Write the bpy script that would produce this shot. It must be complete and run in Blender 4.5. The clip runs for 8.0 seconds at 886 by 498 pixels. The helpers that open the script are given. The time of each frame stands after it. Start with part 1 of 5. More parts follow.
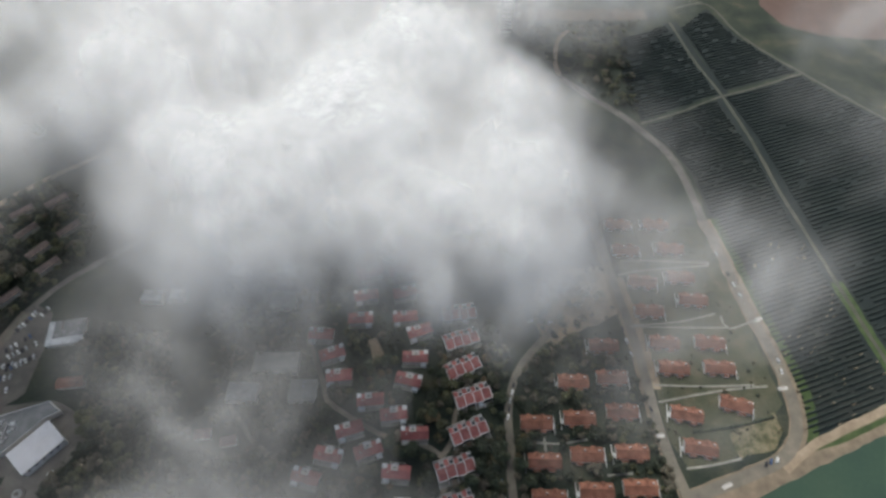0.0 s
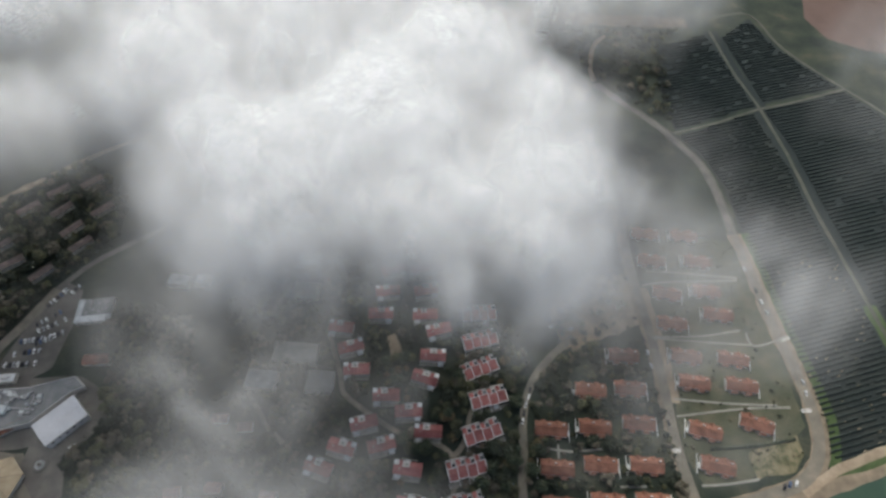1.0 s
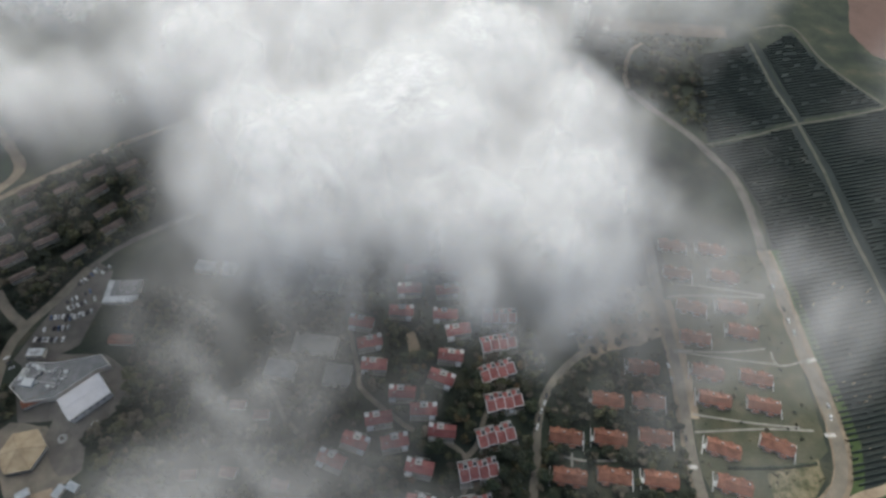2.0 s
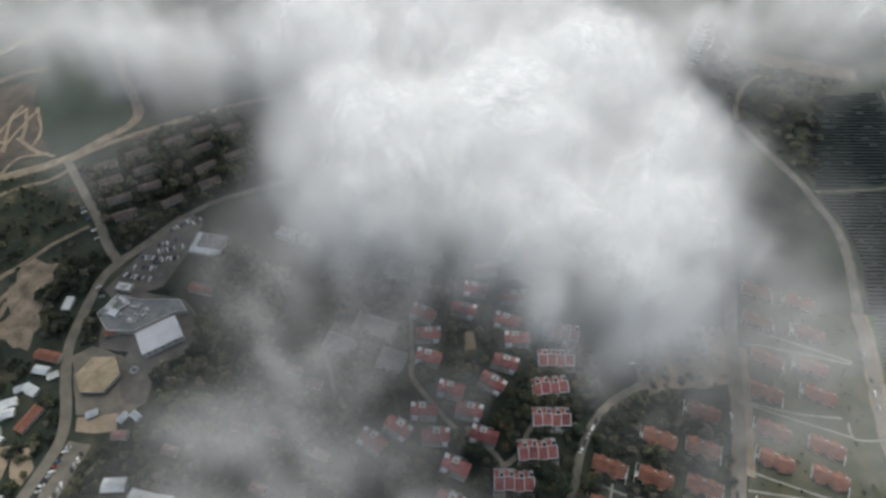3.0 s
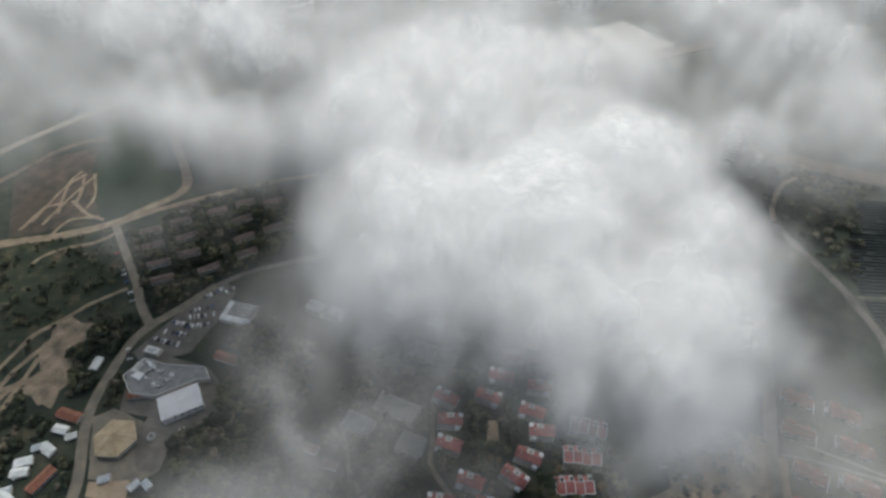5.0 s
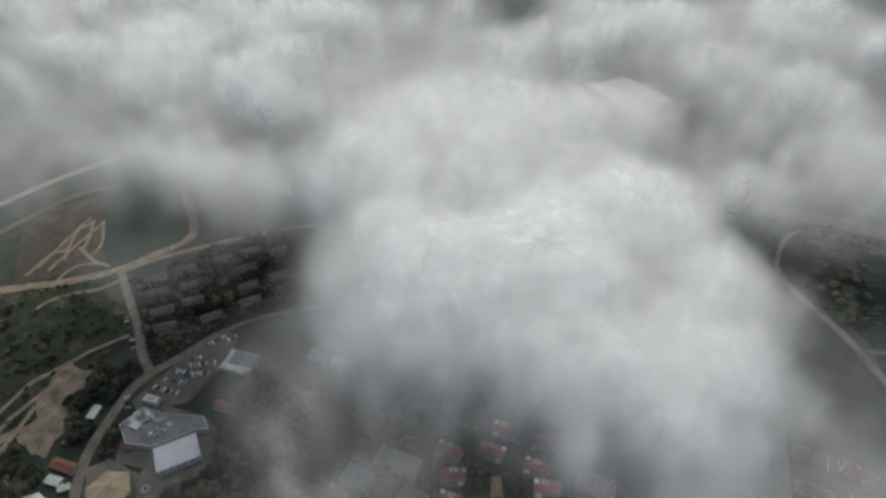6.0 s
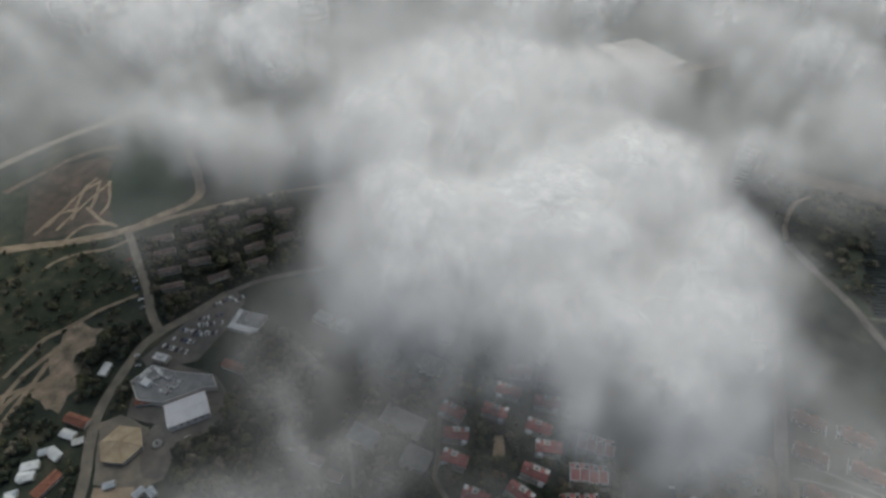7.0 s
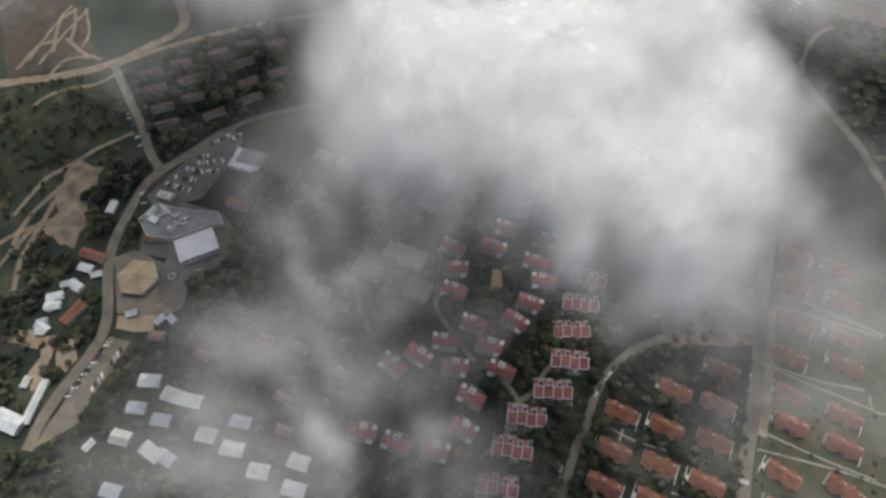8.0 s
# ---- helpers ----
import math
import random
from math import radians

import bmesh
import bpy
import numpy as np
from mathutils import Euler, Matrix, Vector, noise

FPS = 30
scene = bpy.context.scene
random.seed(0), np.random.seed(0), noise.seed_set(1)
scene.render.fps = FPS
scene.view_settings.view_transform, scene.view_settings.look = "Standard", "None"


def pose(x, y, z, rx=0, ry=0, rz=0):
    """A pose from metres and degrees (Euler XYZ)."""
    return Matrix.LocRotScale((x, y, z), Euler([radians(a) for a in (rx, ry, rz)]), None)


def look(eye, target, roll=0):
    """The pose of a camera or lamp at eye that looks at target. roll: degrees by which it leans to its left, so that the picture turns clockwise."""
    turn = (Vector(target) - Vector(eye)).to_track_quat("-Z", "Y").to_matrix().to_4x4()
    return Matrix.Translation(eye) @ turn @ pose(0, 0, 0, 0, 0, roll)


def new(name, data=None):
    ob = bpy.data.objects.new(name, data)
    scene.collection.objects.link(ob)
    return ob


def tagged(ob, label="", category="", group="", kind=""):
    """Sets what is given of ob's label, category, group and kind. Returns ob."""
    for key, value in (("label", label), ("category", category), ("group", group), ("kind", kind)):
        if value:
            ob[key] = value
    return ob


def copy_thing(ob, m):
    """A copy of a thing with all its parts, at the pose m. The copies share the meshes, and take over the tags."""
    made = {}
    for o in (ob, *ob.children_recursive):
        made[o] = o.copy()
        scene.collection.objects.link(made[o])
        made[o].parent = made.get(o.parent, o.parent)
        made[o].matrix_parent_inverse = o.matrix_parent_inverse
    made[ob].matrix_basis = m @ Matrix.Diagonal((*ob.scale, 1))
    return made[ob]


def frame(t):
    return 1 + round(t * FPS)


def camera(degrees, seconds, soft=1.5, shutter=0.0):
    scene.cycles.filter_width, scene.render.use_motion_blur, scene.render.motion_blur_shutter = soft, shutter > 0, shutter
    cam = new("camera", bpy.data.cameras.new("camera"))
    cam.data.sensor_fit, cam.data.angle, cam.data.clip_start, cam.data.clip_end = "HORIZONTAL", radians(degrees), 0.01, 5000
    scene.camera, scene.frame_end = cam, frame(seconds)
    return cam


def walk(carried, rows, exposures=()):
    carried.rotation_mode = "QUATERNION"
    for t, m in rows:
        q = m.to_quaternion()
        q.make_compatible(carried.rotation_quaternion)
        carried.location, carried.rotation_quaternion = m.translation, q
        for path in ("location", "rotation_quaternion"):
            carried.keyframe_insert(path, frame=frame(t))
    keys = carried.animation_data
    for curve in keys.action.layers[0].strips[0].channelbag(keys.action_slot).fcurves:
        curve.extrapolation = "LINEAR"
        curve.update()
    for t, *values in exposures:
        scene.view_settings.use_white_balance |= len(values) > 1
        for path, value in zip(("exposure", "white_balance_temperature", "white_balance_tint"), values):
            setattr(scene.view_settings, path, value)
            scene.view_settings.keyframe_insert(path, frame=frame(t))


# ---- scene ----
cam = camera(73.74, 8.0, soft=2.8)
walk(cam, [
    (0, pose(0, 0, 400, 36.49, 0, 0.00) @ pose(0, 0, 0, 0, 0, 0.00)),
    (0.5, pose(0, 0, 400, 36.46, 0, 1.60) @ pose(0, 0, 0, 0, 0, 0.00)),
    (1, pose(0, 0, 400, 36.45, 0, 3.85) @ pose(0, 0, 0, 0, 0, 0.02)),
    (2.3, pose(0, 0, 400, 36.45, 0, 10.14) @ pose(0, 0, 0, 0, 0, 0.00)),
    (2.5, pose(0, 0, 400, 36.42, 0, 12.48) @ pose(0, 0, 0, 0, 0, 0.00)),
    (3, pose(0, 0, 400, 36.42, 0, 19.52) @ pose(0, 0, 0, 0, 0, 0.00)),
    (3.5, pose(0, 0, 400, 36.43, 0, 23.60) @ pose(0, 0, 0, 0, 0, 0.00)),
    (4, pose(0, 0, 400, 36.43, 0, 23.86) @ pose(0, 0, 0, 0, 0, 0.00)),
    (4.5, pose(0, 0, 400, 38.88, 0, 23.90) @ pose(0, 0, 0, 0, 0, 0.05)),
    (5, pose(0, 0, 400, 44.41, 0, 23.94) @ pose(0, 0, 0, 0, 0, 0.05)),
    (5.2, pose(0, 0, 400, 46.30, 0, 23.93) @ pose(0, 0, 0, 0, 0, 0.08)),
    (6.3, pose(0, 0, 400, 49.28, 0, 24.70) @ pose(0, 0, 0, 0, 0, 0.20)),
    (6.5, pose(0, 0, 400, 49.18, 0, 24.82) @ pose(0, 0, 0, 0, 0, 0.22)),
    (7, pose(0, 0, 400, 45.65, 0, 25.22) @ pose(0, 0, 0, 0, 0, 0.25)),
    (7.5, pose(0, 0, 400, 36.33, 0, 25.22) @ pose(0, 0, 0, 0, 0, 0.27)),
    (8, pose(0, 0, 400, 30.06, 0, 25.20) @ pose(0, 0, 0, 0, 0, 0.25)),
], exposures=[(0, -0.27, 6300, 5), (4.2, -0.27, 6250, 4), (5, -0.37, 6280, 4), (6.3, -0.72, 6280, 4), (6.5, -0.75, 6280, 4), (7, -0.78, 6280, 4), (7.5, -0.74, 6330, 5), (8, -0.29, 6480, 7)])

# ---- light: a bright hazy sky with a soft sun ahead of the camera ----
SUN_UP, SUN_TURN = radians(62), radians(-20)
world = bpy.data.worlds.new("sky")
scene.world = world
world.use_nodes = True
wt = world.node_tree
sky = wt.nodes.new("ShaderNodeTexSky")
sky.sky_type, sky.sun_disc = "NISHITA", False
sky.sun_elevation, sky.sun_rotation = SUN_UP, SUN_TURN
sky.air_density, sky.dust_density, sky.ozone_density = 0.9, 6.0, 0.4
wt.nodes["Background"].inputs["Strength"].default_value = 0.14
wt.links.new(sky.outputs["Color"], wt.nodes["Background"].inputs["Color"])
sun = new("sun", bpy.data.lights.new("sun", "SUN"))
sun.data.energy, sun.data.angle, sun.data.color = 2.1, radians(25), (0.97, 0.98, 0.935)
sun.matrix_world = look((900 * math.sin(SUN_TURN) * math.cos(SUN_UP), 900 * math.cos(SUN_TURN) * math.cos(SUN_UP), 900 * math.sin(SUN_UP)), (0, 0, 0))

scene.cycles.transparent_max_bounces = 32

# ---- the plan, in metres: houses (x, y, turn, length), roads and fields as outlines, clouds (x, y, radius, thickness) ----
TERRACES = [
    (13.6, 209.1, 18, 23.9), (14.2, 186.5, 25, 26.3), (20.8, 164.4, 19, 23.5), (17.3, 139.4, 22, 26.7), (7.9, 115.0, 18, 26.9), (7.0, 92.0, 16, 26.3),
    (7.1, 66.6, 16, 26.6),
]
TERRACES_FAR = [
    (-32.7, 273.2, 15, 21.2), (12.4, 231.7, 7, 28.5),
]
RED_HOUSES = [
    (-20.3, 194.4, 0, 23.5), (-17.6, 216.2, 20, 20.3), (-24.6, 176.5, -14, 14.0), (-50.9, 161.4, 5, 21.5), (-34.0, 151.1, 7, 21.9), (-19.2, 137.6, 2, 20.7),
    (-49.8, 126.5, 19, 18.5), (-30.5, 112.0, -4, 21.5), (-26.5, 90.1, -2, 22.3), (-63.6, 140.6, 18, 16.1), (-76.0, 123.3, -12, 21.2), (-88.9, 109.2, -15, 18.7),
    (-37.6, 70.0, 12, 20.6), (-62.4, 63.2, 0, 15.2), (-86.2, 60.2, 14, 13.4), (-74.7, 179.7, 5, 20.1), (-81.8, 197.4, 19, 21.1),
]
RED_HOUSES_FAR = [
    (-60.1, 247.8, 10, 23.6), (-62.9, 226.9, 3, 22.0), (-28.8, 228.4, 5, 21.2), (-30.3, 250.7, 15, 14.6), (-91.5, 213.3, -3, 20.1), (-58.4, 268.7, 25, 7.8),
]
ORANGE_WEST = [
    (64.0, 145.5, -1, 23.1), (94.0, 148.7, -1, 22.1), (124.3, 153.5, -1, 21.5), (67.1, 119.5, -1, 25.9), (95.6, 123.6, -1, 22.2), (125.8, 125.4, -1, 22.2),
    (67.5, 96.4, -1, 19.6), (98.5, 100.7, -1, 19.7), (126.9, 102.6, -1, 21.6), (93.1, 175.6, -1, 20.1), (121.2, 178.7, -1, 21.4), (119.5, 204.3, -1, 21.8),
]
ORANGE_EAST = [
    (165.5, 206.9, -6, 22.7), (199.2, 206.9, -6, 22.6), (167.7, 186.4, -5, 24.9), (200.8, 186.4, -5, 25.7), (168.7, 151.5, -11, 20.8), (204.8, 158.6, -16, 22.6),
    (172.4, 128.2, -9, 23.8), (159.7, 261.4, -8, 20.0), (191.2, 265.7, -4, 22.4), (159.7, 234.4, -3, 21.6), (196.1, 244.4, -5, 19.6), (151.9, 292.6, -3, 20.9),
    (189.3, 294.1, -5, 21.8), (150.2, 320.4, -3, 20.7), (182.5, 320.4, -4, 19.2),
]
ROW_HOUSES = [
    (-427.1, 262.8, 45, 19.1), (-409.4, 285.1, 44, 20.1), (-386.5, 312.6, 46, 19.2), (-369.2, 334.2, 43, 20.5), (-389.2, 232.7, 45, 19.3), (-372.4, 254.4, 42, 16.2),
    (-410.5, 248.4, 45, 20.3), (-390.4, 270.2, 48, 18.3), (-338.2, 292.3, 55, 20.5), (-356.2, 312.3, 53, 19.7), (-372.4, 219.1, 45, 18.5), (-343.1, 246.5, 53, 18.1),
    (-323.6, 276.6, 51, 17.1), (-321.0, 315.3, 49, 27.6), (-343.6, 346.8, 46, 19.9), (-417.1, 305.9, 46, 21.8),
]
WHITE_SHEDS = [
    (-234.8, 26.9, 22, 20.4), (-230.8, 8.1, 19, 19.6), (-214.7, 25.4, 7, 10.0), (-200.6, 27.8, 13, 14.3), (-210.6, 8.7, 17, 17.3), (-227.2, -11.8, 12, 19.3),
    (-203.2, -10.4, -6, 11.5), (-192.6, -9.3, -5, 11.7), (-177.4, 13.7, 15, 19.5), (-156.7, 13.8, 15, 21.8), (-162.4, 30.4, 14, 15.7), (-113.7, 25.3, 9, 20.2),
    (-107.6, 10.0, 12, 20.5), (-210.6, -40.0, 14, 22.9), (-133.8, 9.5, 17, 24.1),
]
SMALL_HOUSES = [
    (-154.3, 92.0, 0, 13.6), (-144.6, 132.8, 9, 13.3), (-163.0, 137.4, 6, 11.5), (-179.5, 87.1, 12, 15.0), (-118.0, 88.9, -2, 11.5), (-146.4, 56.2, -4, 9.5),
    (-214.2, 57.8, 4, 11.5), (-252.2, 55.3, 20, 9.5), (-133.6, 38.2, 8, 10.1),
]
YARD_SHEDS = [
    (-336.7, 76.0, 10, 20.4), (-333.1, 61.5, -7, 16.1), (-336.7, 41.2, 32, 11.5), (-330.8, 24.9, -6, 10.7), (-340.8, 47.7, 40, 7.6), (-357.1, 128.4, 108, 8.2),
]
LONG_SHED = [
    (-295.7, -17.8, -73, 27.8),
]
BARN = [
    (-301.4, -35.6, 5, 23.9),
]
LEAN_TOS = [
    (-334.6, 28.2, 45, 8.9), (-329.7, 22.1, 21, 11.3), (-336.2, 40.1, 55, 10.8), (-338.4, 48.6, 41, 10.0), (-340.8, 59.4, 46, 10.9), (-331.0, 59.8, -3, 8.0),
    (-258.5, 66.3, 75, 10.4), (-325.9, 75.4, 46, 8.2), (-250.7, 70.2, -17, 8.5), (-311.6, -10.5, 105, 7.2), (-280.4, 61.4, 43, 6.0), (-243.0, -24.4, 79, 6.6),
]
RED_SHEDS = [
    (-339.9, 86.8, 7, 27.8), (-318.8, 43.6, 85, 19.3), (-266.5, 174.9, 6, 22.1), (-305.3, 123.0, 35, 7.6),
]
GREY_BLOCKS = [
    (-121.4, 189.3, -1, 34.3), (-141.3, 166.7, -2, 23.3), (-99.3, 168.0, 0, 19.9), (-124.6, 242.6, 0, 20.7), (-127.5, 273.7, 0, 16.5), (-166.9, 269.8, -5, 12.6),
    (-228.2, 246.2, -3, 17.2), (-209.4, 247.8, 0, 11.1),
]
STREET_EAST = [
    (118.9, 426.6), (127.1, 367.2), (132.7, 320.2), (137.3, 266.2), (142.2, 230.9), (145.7, 199.5),
    (147.3, 170.5), (148.8, 143.8), (152.7, 117.1), (158.2, 94.1), (162.2, 77.5),
]
RING_ROAD = [
    (126.5, 523.0), (150.8, 494.4), (180.6, 463.6), (200.3, 434.6), (214.4, 411.0), (222.8, 374.2), (226.6, 327.2),
    (232.9, 284.8), (237.5, 241.1), (244.0, 206.5), (247.5, 174.8), (246.6, 153.8), (240.2, 135.9),
    (226.6, 121.9), (202.7, 111.6), (178.0, 103.1), (156.1, 95.8),
]
TRACK_SOUTH = [
    (154.8, 90.7), (191.9, 100.3), (229.9, 115.3), (265.7, 130.2), (306.6, 146.5), (370.7, 170.5),
]
TRACK_SOUTH_B = [
    (225.9, 114.5), (250.4, 130.2), (273.8, 141.0), (310.7, 155.9), (377.5, 183.6),
]
TRACK_FIELD = [
    (266.5, 627.3), (277.2, 551.7), (289.8, 498.9), (300.5, 426.6), (305.5, 360.3), (312.1, 308.5),
    (318.0, 262.3), (323.3, 220.9), (327.1, 192.6), (329.3, 160.0),
]
TRACK_EAST = [
    (276.6, 656.9), (319.8, 665.4), (337.9, 610.2), (358.4, 572.3), (388.1, 531.9), (419.8, 489.8),
    (445.3, 457.6), (485.2, 411.0),
]
TRACK_CROSS = [
    (195.2, 450.9), (238.7, 467.9), (288.1, 492.5), (331.8, 508.1), (388.1, 531.9),
]
DIRT_BAND = [
    (-2.7, 641.4), (41.8, 645.3), (85.1, 644.3), (132.5, 642.6), (188.7, 642.8), (242.1, 644.0),
]
TRACK_CURVE = [
    (145.1, 610.8), (133.1, 595.8), (125.8, 572.1), (123.2, 547.6), (125.8, 527.6),
]
MIDDLE_ROAD = [
    (84.8, 219.1), (68.4, 202.8), (55.6, 186.5), (48.0, 166.9), (45.1, 146.7), (45.9, 129.4),
    (44.5, 112.6), (45.1, 97.3), (46.4, 78.5), (48.1, 62.1),
]
MAIN_ROAD = [
    (-278.5, -44.6), (-285.2, -20.5), (-287.1, 10.0), (-288.9, 36.7), (-298.6, 55.2), (-313.8, 72.6),
    (-329.8, 93.8), (-337.1, 109.7), (-343.0, 130.0), (-349.3, 156.4), (-346.4, 176.9), (-336.3, 201.4),
    (-325.2, 234.4), (-307.4, 260.7), (-276.9, 288.6), (-235.5, 320.9),
]
LINK_ROAD = [
    (-346.5, 175.5), (-367.7, 187.6), (-396.8, 210.3), (-424.5, 228.5), (-449.4, 244.9), (-469.6, 258.0),
]
HIGHWAY = [
    (-605.3, 149.2), (-542.8, 195.8), (-502.5, 225.8), (-470.7, 259.2), (-455.9, 290.5), (-443.9, 318.9),
    (-446.3, 336.1), (-470.3, 358.7), (-503.0, 383.9), (-532.8, 414.4), (-566.4, 449.1),
]
HIGHWAY_B = [
    (-467.4, 257.2), (-450.3, 284.0), (-426.2, 314.5), (-394.9, 347.0), (-361.5, 379.2), (-315.6, 416.3),
]
FORK_ROAD = [
    (-473.2, 360.5), (-466.7, 384.5), (-442.6, 412.6), (-411.9, 444.1),
]
FAR_ROAD = [
    (-683.1, 240.4), (-680.3, 278.0), (-669.3, 327.3), (-649.9, 383.4), (-626.4, 442.8),
]
DIRT_ARC = [
    (-634.1, 244.9), (-627.7, 280.4), (-620.8, 318.5), (-607.1, 345.8), (-585.5, 363.4),
]
LANE_RED = [
    (-32.6, 140.3), (-21.4, 134.2), (-8.8, 129.1), (-0.6, 122.2), (3.5, 113.6), (0.2, 101.8),
    (-3.1, 90.2), (-9.7, 77.3),
]
LANE_RED_B = [
    (12.5, 161.5), (8.1, 150.4), (7.4, 141.1), (4.9, 131.2), (-1.1, 123.3),
]
LANE_MID = [
    (-100.9, 210.1), (-93.1, 191.6), (-85.6, 173.9), (-82.2, 162.7), (-69.6, 153.7), (-54.0, 144.2),
    (-39.8, 136.9), (-29.4, 134.9),
]
LANE_VEIL = [
    (-150.7, 159.1), (-140.9, 147.9), (-128.8, 133.2), (-116.8, 124.2),
]
TRACK_W1 = [
    (-424.7, 88.3), (-427.5, 110.9), (-428.1, 129.4), (-419.8, 149.3), (-411.3, 173.3), (-395.4, 199.3),
]
TRACK_W2 = [
    (-399.8, 65.8), (-401.9, 78.5), (-399.9, 93.4), (-391.7, 99.9), (-393.6, 110.7),
]
TRACK_W3 = [
    (-497.0, 182.8), (-498.2, 193.9), (-488.3, 211.6), (-465.7, 231.2), (-459.6, 247.1),
]
TRACK_W4 = [
    (-418.3, 56.1), (-410.0, 77.1), (-400.9, 89.0), (-385.2, 101.8),
]
TRACK_W5 = [
    (-373.7, 38.2), (-388.0, 58.2), (-395.1, 80.1), (-398.8, 93.0), (-405.3, 114.2),
]
TRACK_W6 = [
    (-398.4, 37.1), (-401.6, 61.7), (-408.4, 76.7), (-413.0, 98.3), (-410.5, 127.5),
]
DIRT_TRAILS = [
    [(-546.3, 226.1), (-559.2, 274.9), (-558.0, 304.9)], [(-533.1, 227.5), (-540.3, 259.9), (-547.1, 309.7)], [(-532.8, 245.1), (-560.6, 284.0), (-565.8, 306.5)], [(-529.9, 264.4), (-540.6, 283.1), (-559.1, 304.4)], [(-513.3, 262.6), (-521.0, 282.2), (-549.8, 308.5)], [(-535.6, 266.5), (-504.7, 257.4), (-483.6, 257.9)],
    [(-514.2, 223.2), (-514.0, 244.6), (-491.6, 258.8)], [(-547.0, 213.0), (-551.9, 245.7), (-540.3, 259.9)],
]
GARDEN_PATHS = [
    [(147.3, 283.6), (171.7, 283.6), (220.3, 281.3)], [(142.3, 268.9), (160.3, 273.4), (219.7, 279.0)], [(146.0, 222.9), (181.4, 225.9), (211.7, 232.9)], [(143.6, 221.9), (180.3, 220.9), (219.3, 220.9)], [(152.1, 174.0), (189.3, 173.1), (224.1, 174.0)], [(152.2, 161.2), (179.4, 166.3), (204.8, 170.5), (233.1, 173.1)],
    [(160.9, 115.3), (178.3, 117.5), (199.1, 121.9)], [(215.6, 230.9), (219.0, 220.0), (243.1, 227.9)],
]
GARDEN_PATHS_WEST = [
    [(59.8, 133.2), (76.9, 131.7), (98.4, 134.8)], [(68.9, 135.9), (69.0, 129.4), (69.1, 126.4)], [(107.9, 110.9), (124.9, 112.4)],
]
RED_FIELD = [
    (406.3, 755.3), (384.2, 663.0), (397.4, 621.6), (433.2, 602.5), (481.5, 593.7), (591.2, 593.7),
    (675.4, 755.3),
]
PLAZA = [
    (66.9, 238.5), (75.8, 262.3), (88.5, 273.4), (128.7, 279.0), (136.3, 263.4), (136.5, 230.9),
    (97.3, 216.1), (80.6, 200.9), (73.2, 211.2),
]
PLAZA_PALE = [
    (78.1, 262.3), (93.2, 274.5), (103.3, 262.3), (97.4, 251.6), (81.3, 248.9),
]
CAR_PARK = [
    (-336.0, 186.0), (-321.1, 241.3), (-304.0, 234.4), (-298.6, 202.5), (-298.1, 167.7), (-326.7, 143.1),
    (-340.5, 149.1),
]
HALL_YARD = [
    (-330.4, 147.4), (-313.3, 158.0), (-274.8, 162.9), (-249.7, 150.9), (-240.4, 133.0), (-259.1, 104.1),
    (-250.7, 80.9), (-264.8, 74.7), (-287.6, 94.1), (-287.5, 109.8), (-310.6, 105.0), (-322.5, 121.7),
]
SAND_CLEARING = [
    (-421.0, 145.4), (-416.5, 161.0), (-395.8, 157.3), (-385.1, 136.3), (-381.5, 122.3), (-364.1, 106.4),
    (-361.3, 87.5), (-389.1, 83.0), (-394.4, 104.0), (-408.4, 122.1),
]
YARD_SAND = [
    (-381.9, 0.3), (-336.8, 20.6), (-317.0, 25.1), (-304.5, 28.6), (-292.2, 18.1), (-292.1, 6.8),
    (-303.6, 8.1), (-313.4, 17.3), (-309.0, 5.6), (-300.8, -8.4), (-304.9, -14.6), (-315.5, -6.5),
    (-316.7, 6.5), (-320.2, 11.8), (-336.1, 9.0), (-373.6, -7.3),
]
TENT_YARD = [
    (-324.9, 93.3), (-316.2, 105.1), (-289.8, 106.1), (-273.0, 90.5), (-250.7, 80.9), (-261.6, 66.7),
    (-292.3, 57.9),
]
PLAY_SAND = [
    (-290.8, 56.3), (-264.9, 67.6), (-258.2, 56.9), (-284.5, 46.7),
]
PARKING_STRIP = [
    (-283.9, 40.7), (-268.0, 43.5), (-266.0, 27.0), (-265.0, 6.0), (-261.0, -18.0), (-275.5, -42.0),
    (-278.4, -21.2),
]
GARDENS_EAST = [
    (142.6, 320.9), (221.1, 320.9), (231.2, 262.3), (237.0, 201.8), (239.6, 160.0), (225.6, 147.7),
    (194.5, 121.9), (164.1, 113.5), (153.9, 134.0), (152.2, 170.5), (149.0, 216.1), (145.4, 267.8),
]
BUILDING_PLOT = [
    (195.9, 139.8), (231.6, 153.8), (232.7, 139.8), (223.0, 128.3), (198.3, 121.9),
]
GRASS_FIELD = [
    (368.5, 166.3), (304.4, 141.8), (263.9, 125.6), (228.0, 109.9), (197.8, 95.8), (210.1, 58.7),
    (312.4, 58.7),
]
GRASS_WEDGE = [
    (249.0, 126.4), (276.8, 138.6), (333.9, 161.2), (331.9, 157.1), (274.5, 133.2),
]
COURT = [
    (-56.6, 209.9), (-50.4, 212.8), (-42.8, 196.7), (-51.3, 192.7),
]
TRAILS_EARTH = [
    (-621.3, 267.1), (-618.2, 309.5), (-582.4, 346.8), (-552.6, 307.3), (-491.6, 258.8), (-525.3, 220.0),
    (-547.7, 200.2),
]
MEADOW = [
    (-471.3, 267.7), (-447.9, 323.8), (-472.3, 363.0), (-531.7, 426.9), (-621.2, 387.6), (-547.1, 309.7),
    (-489.1, 259.9),
]
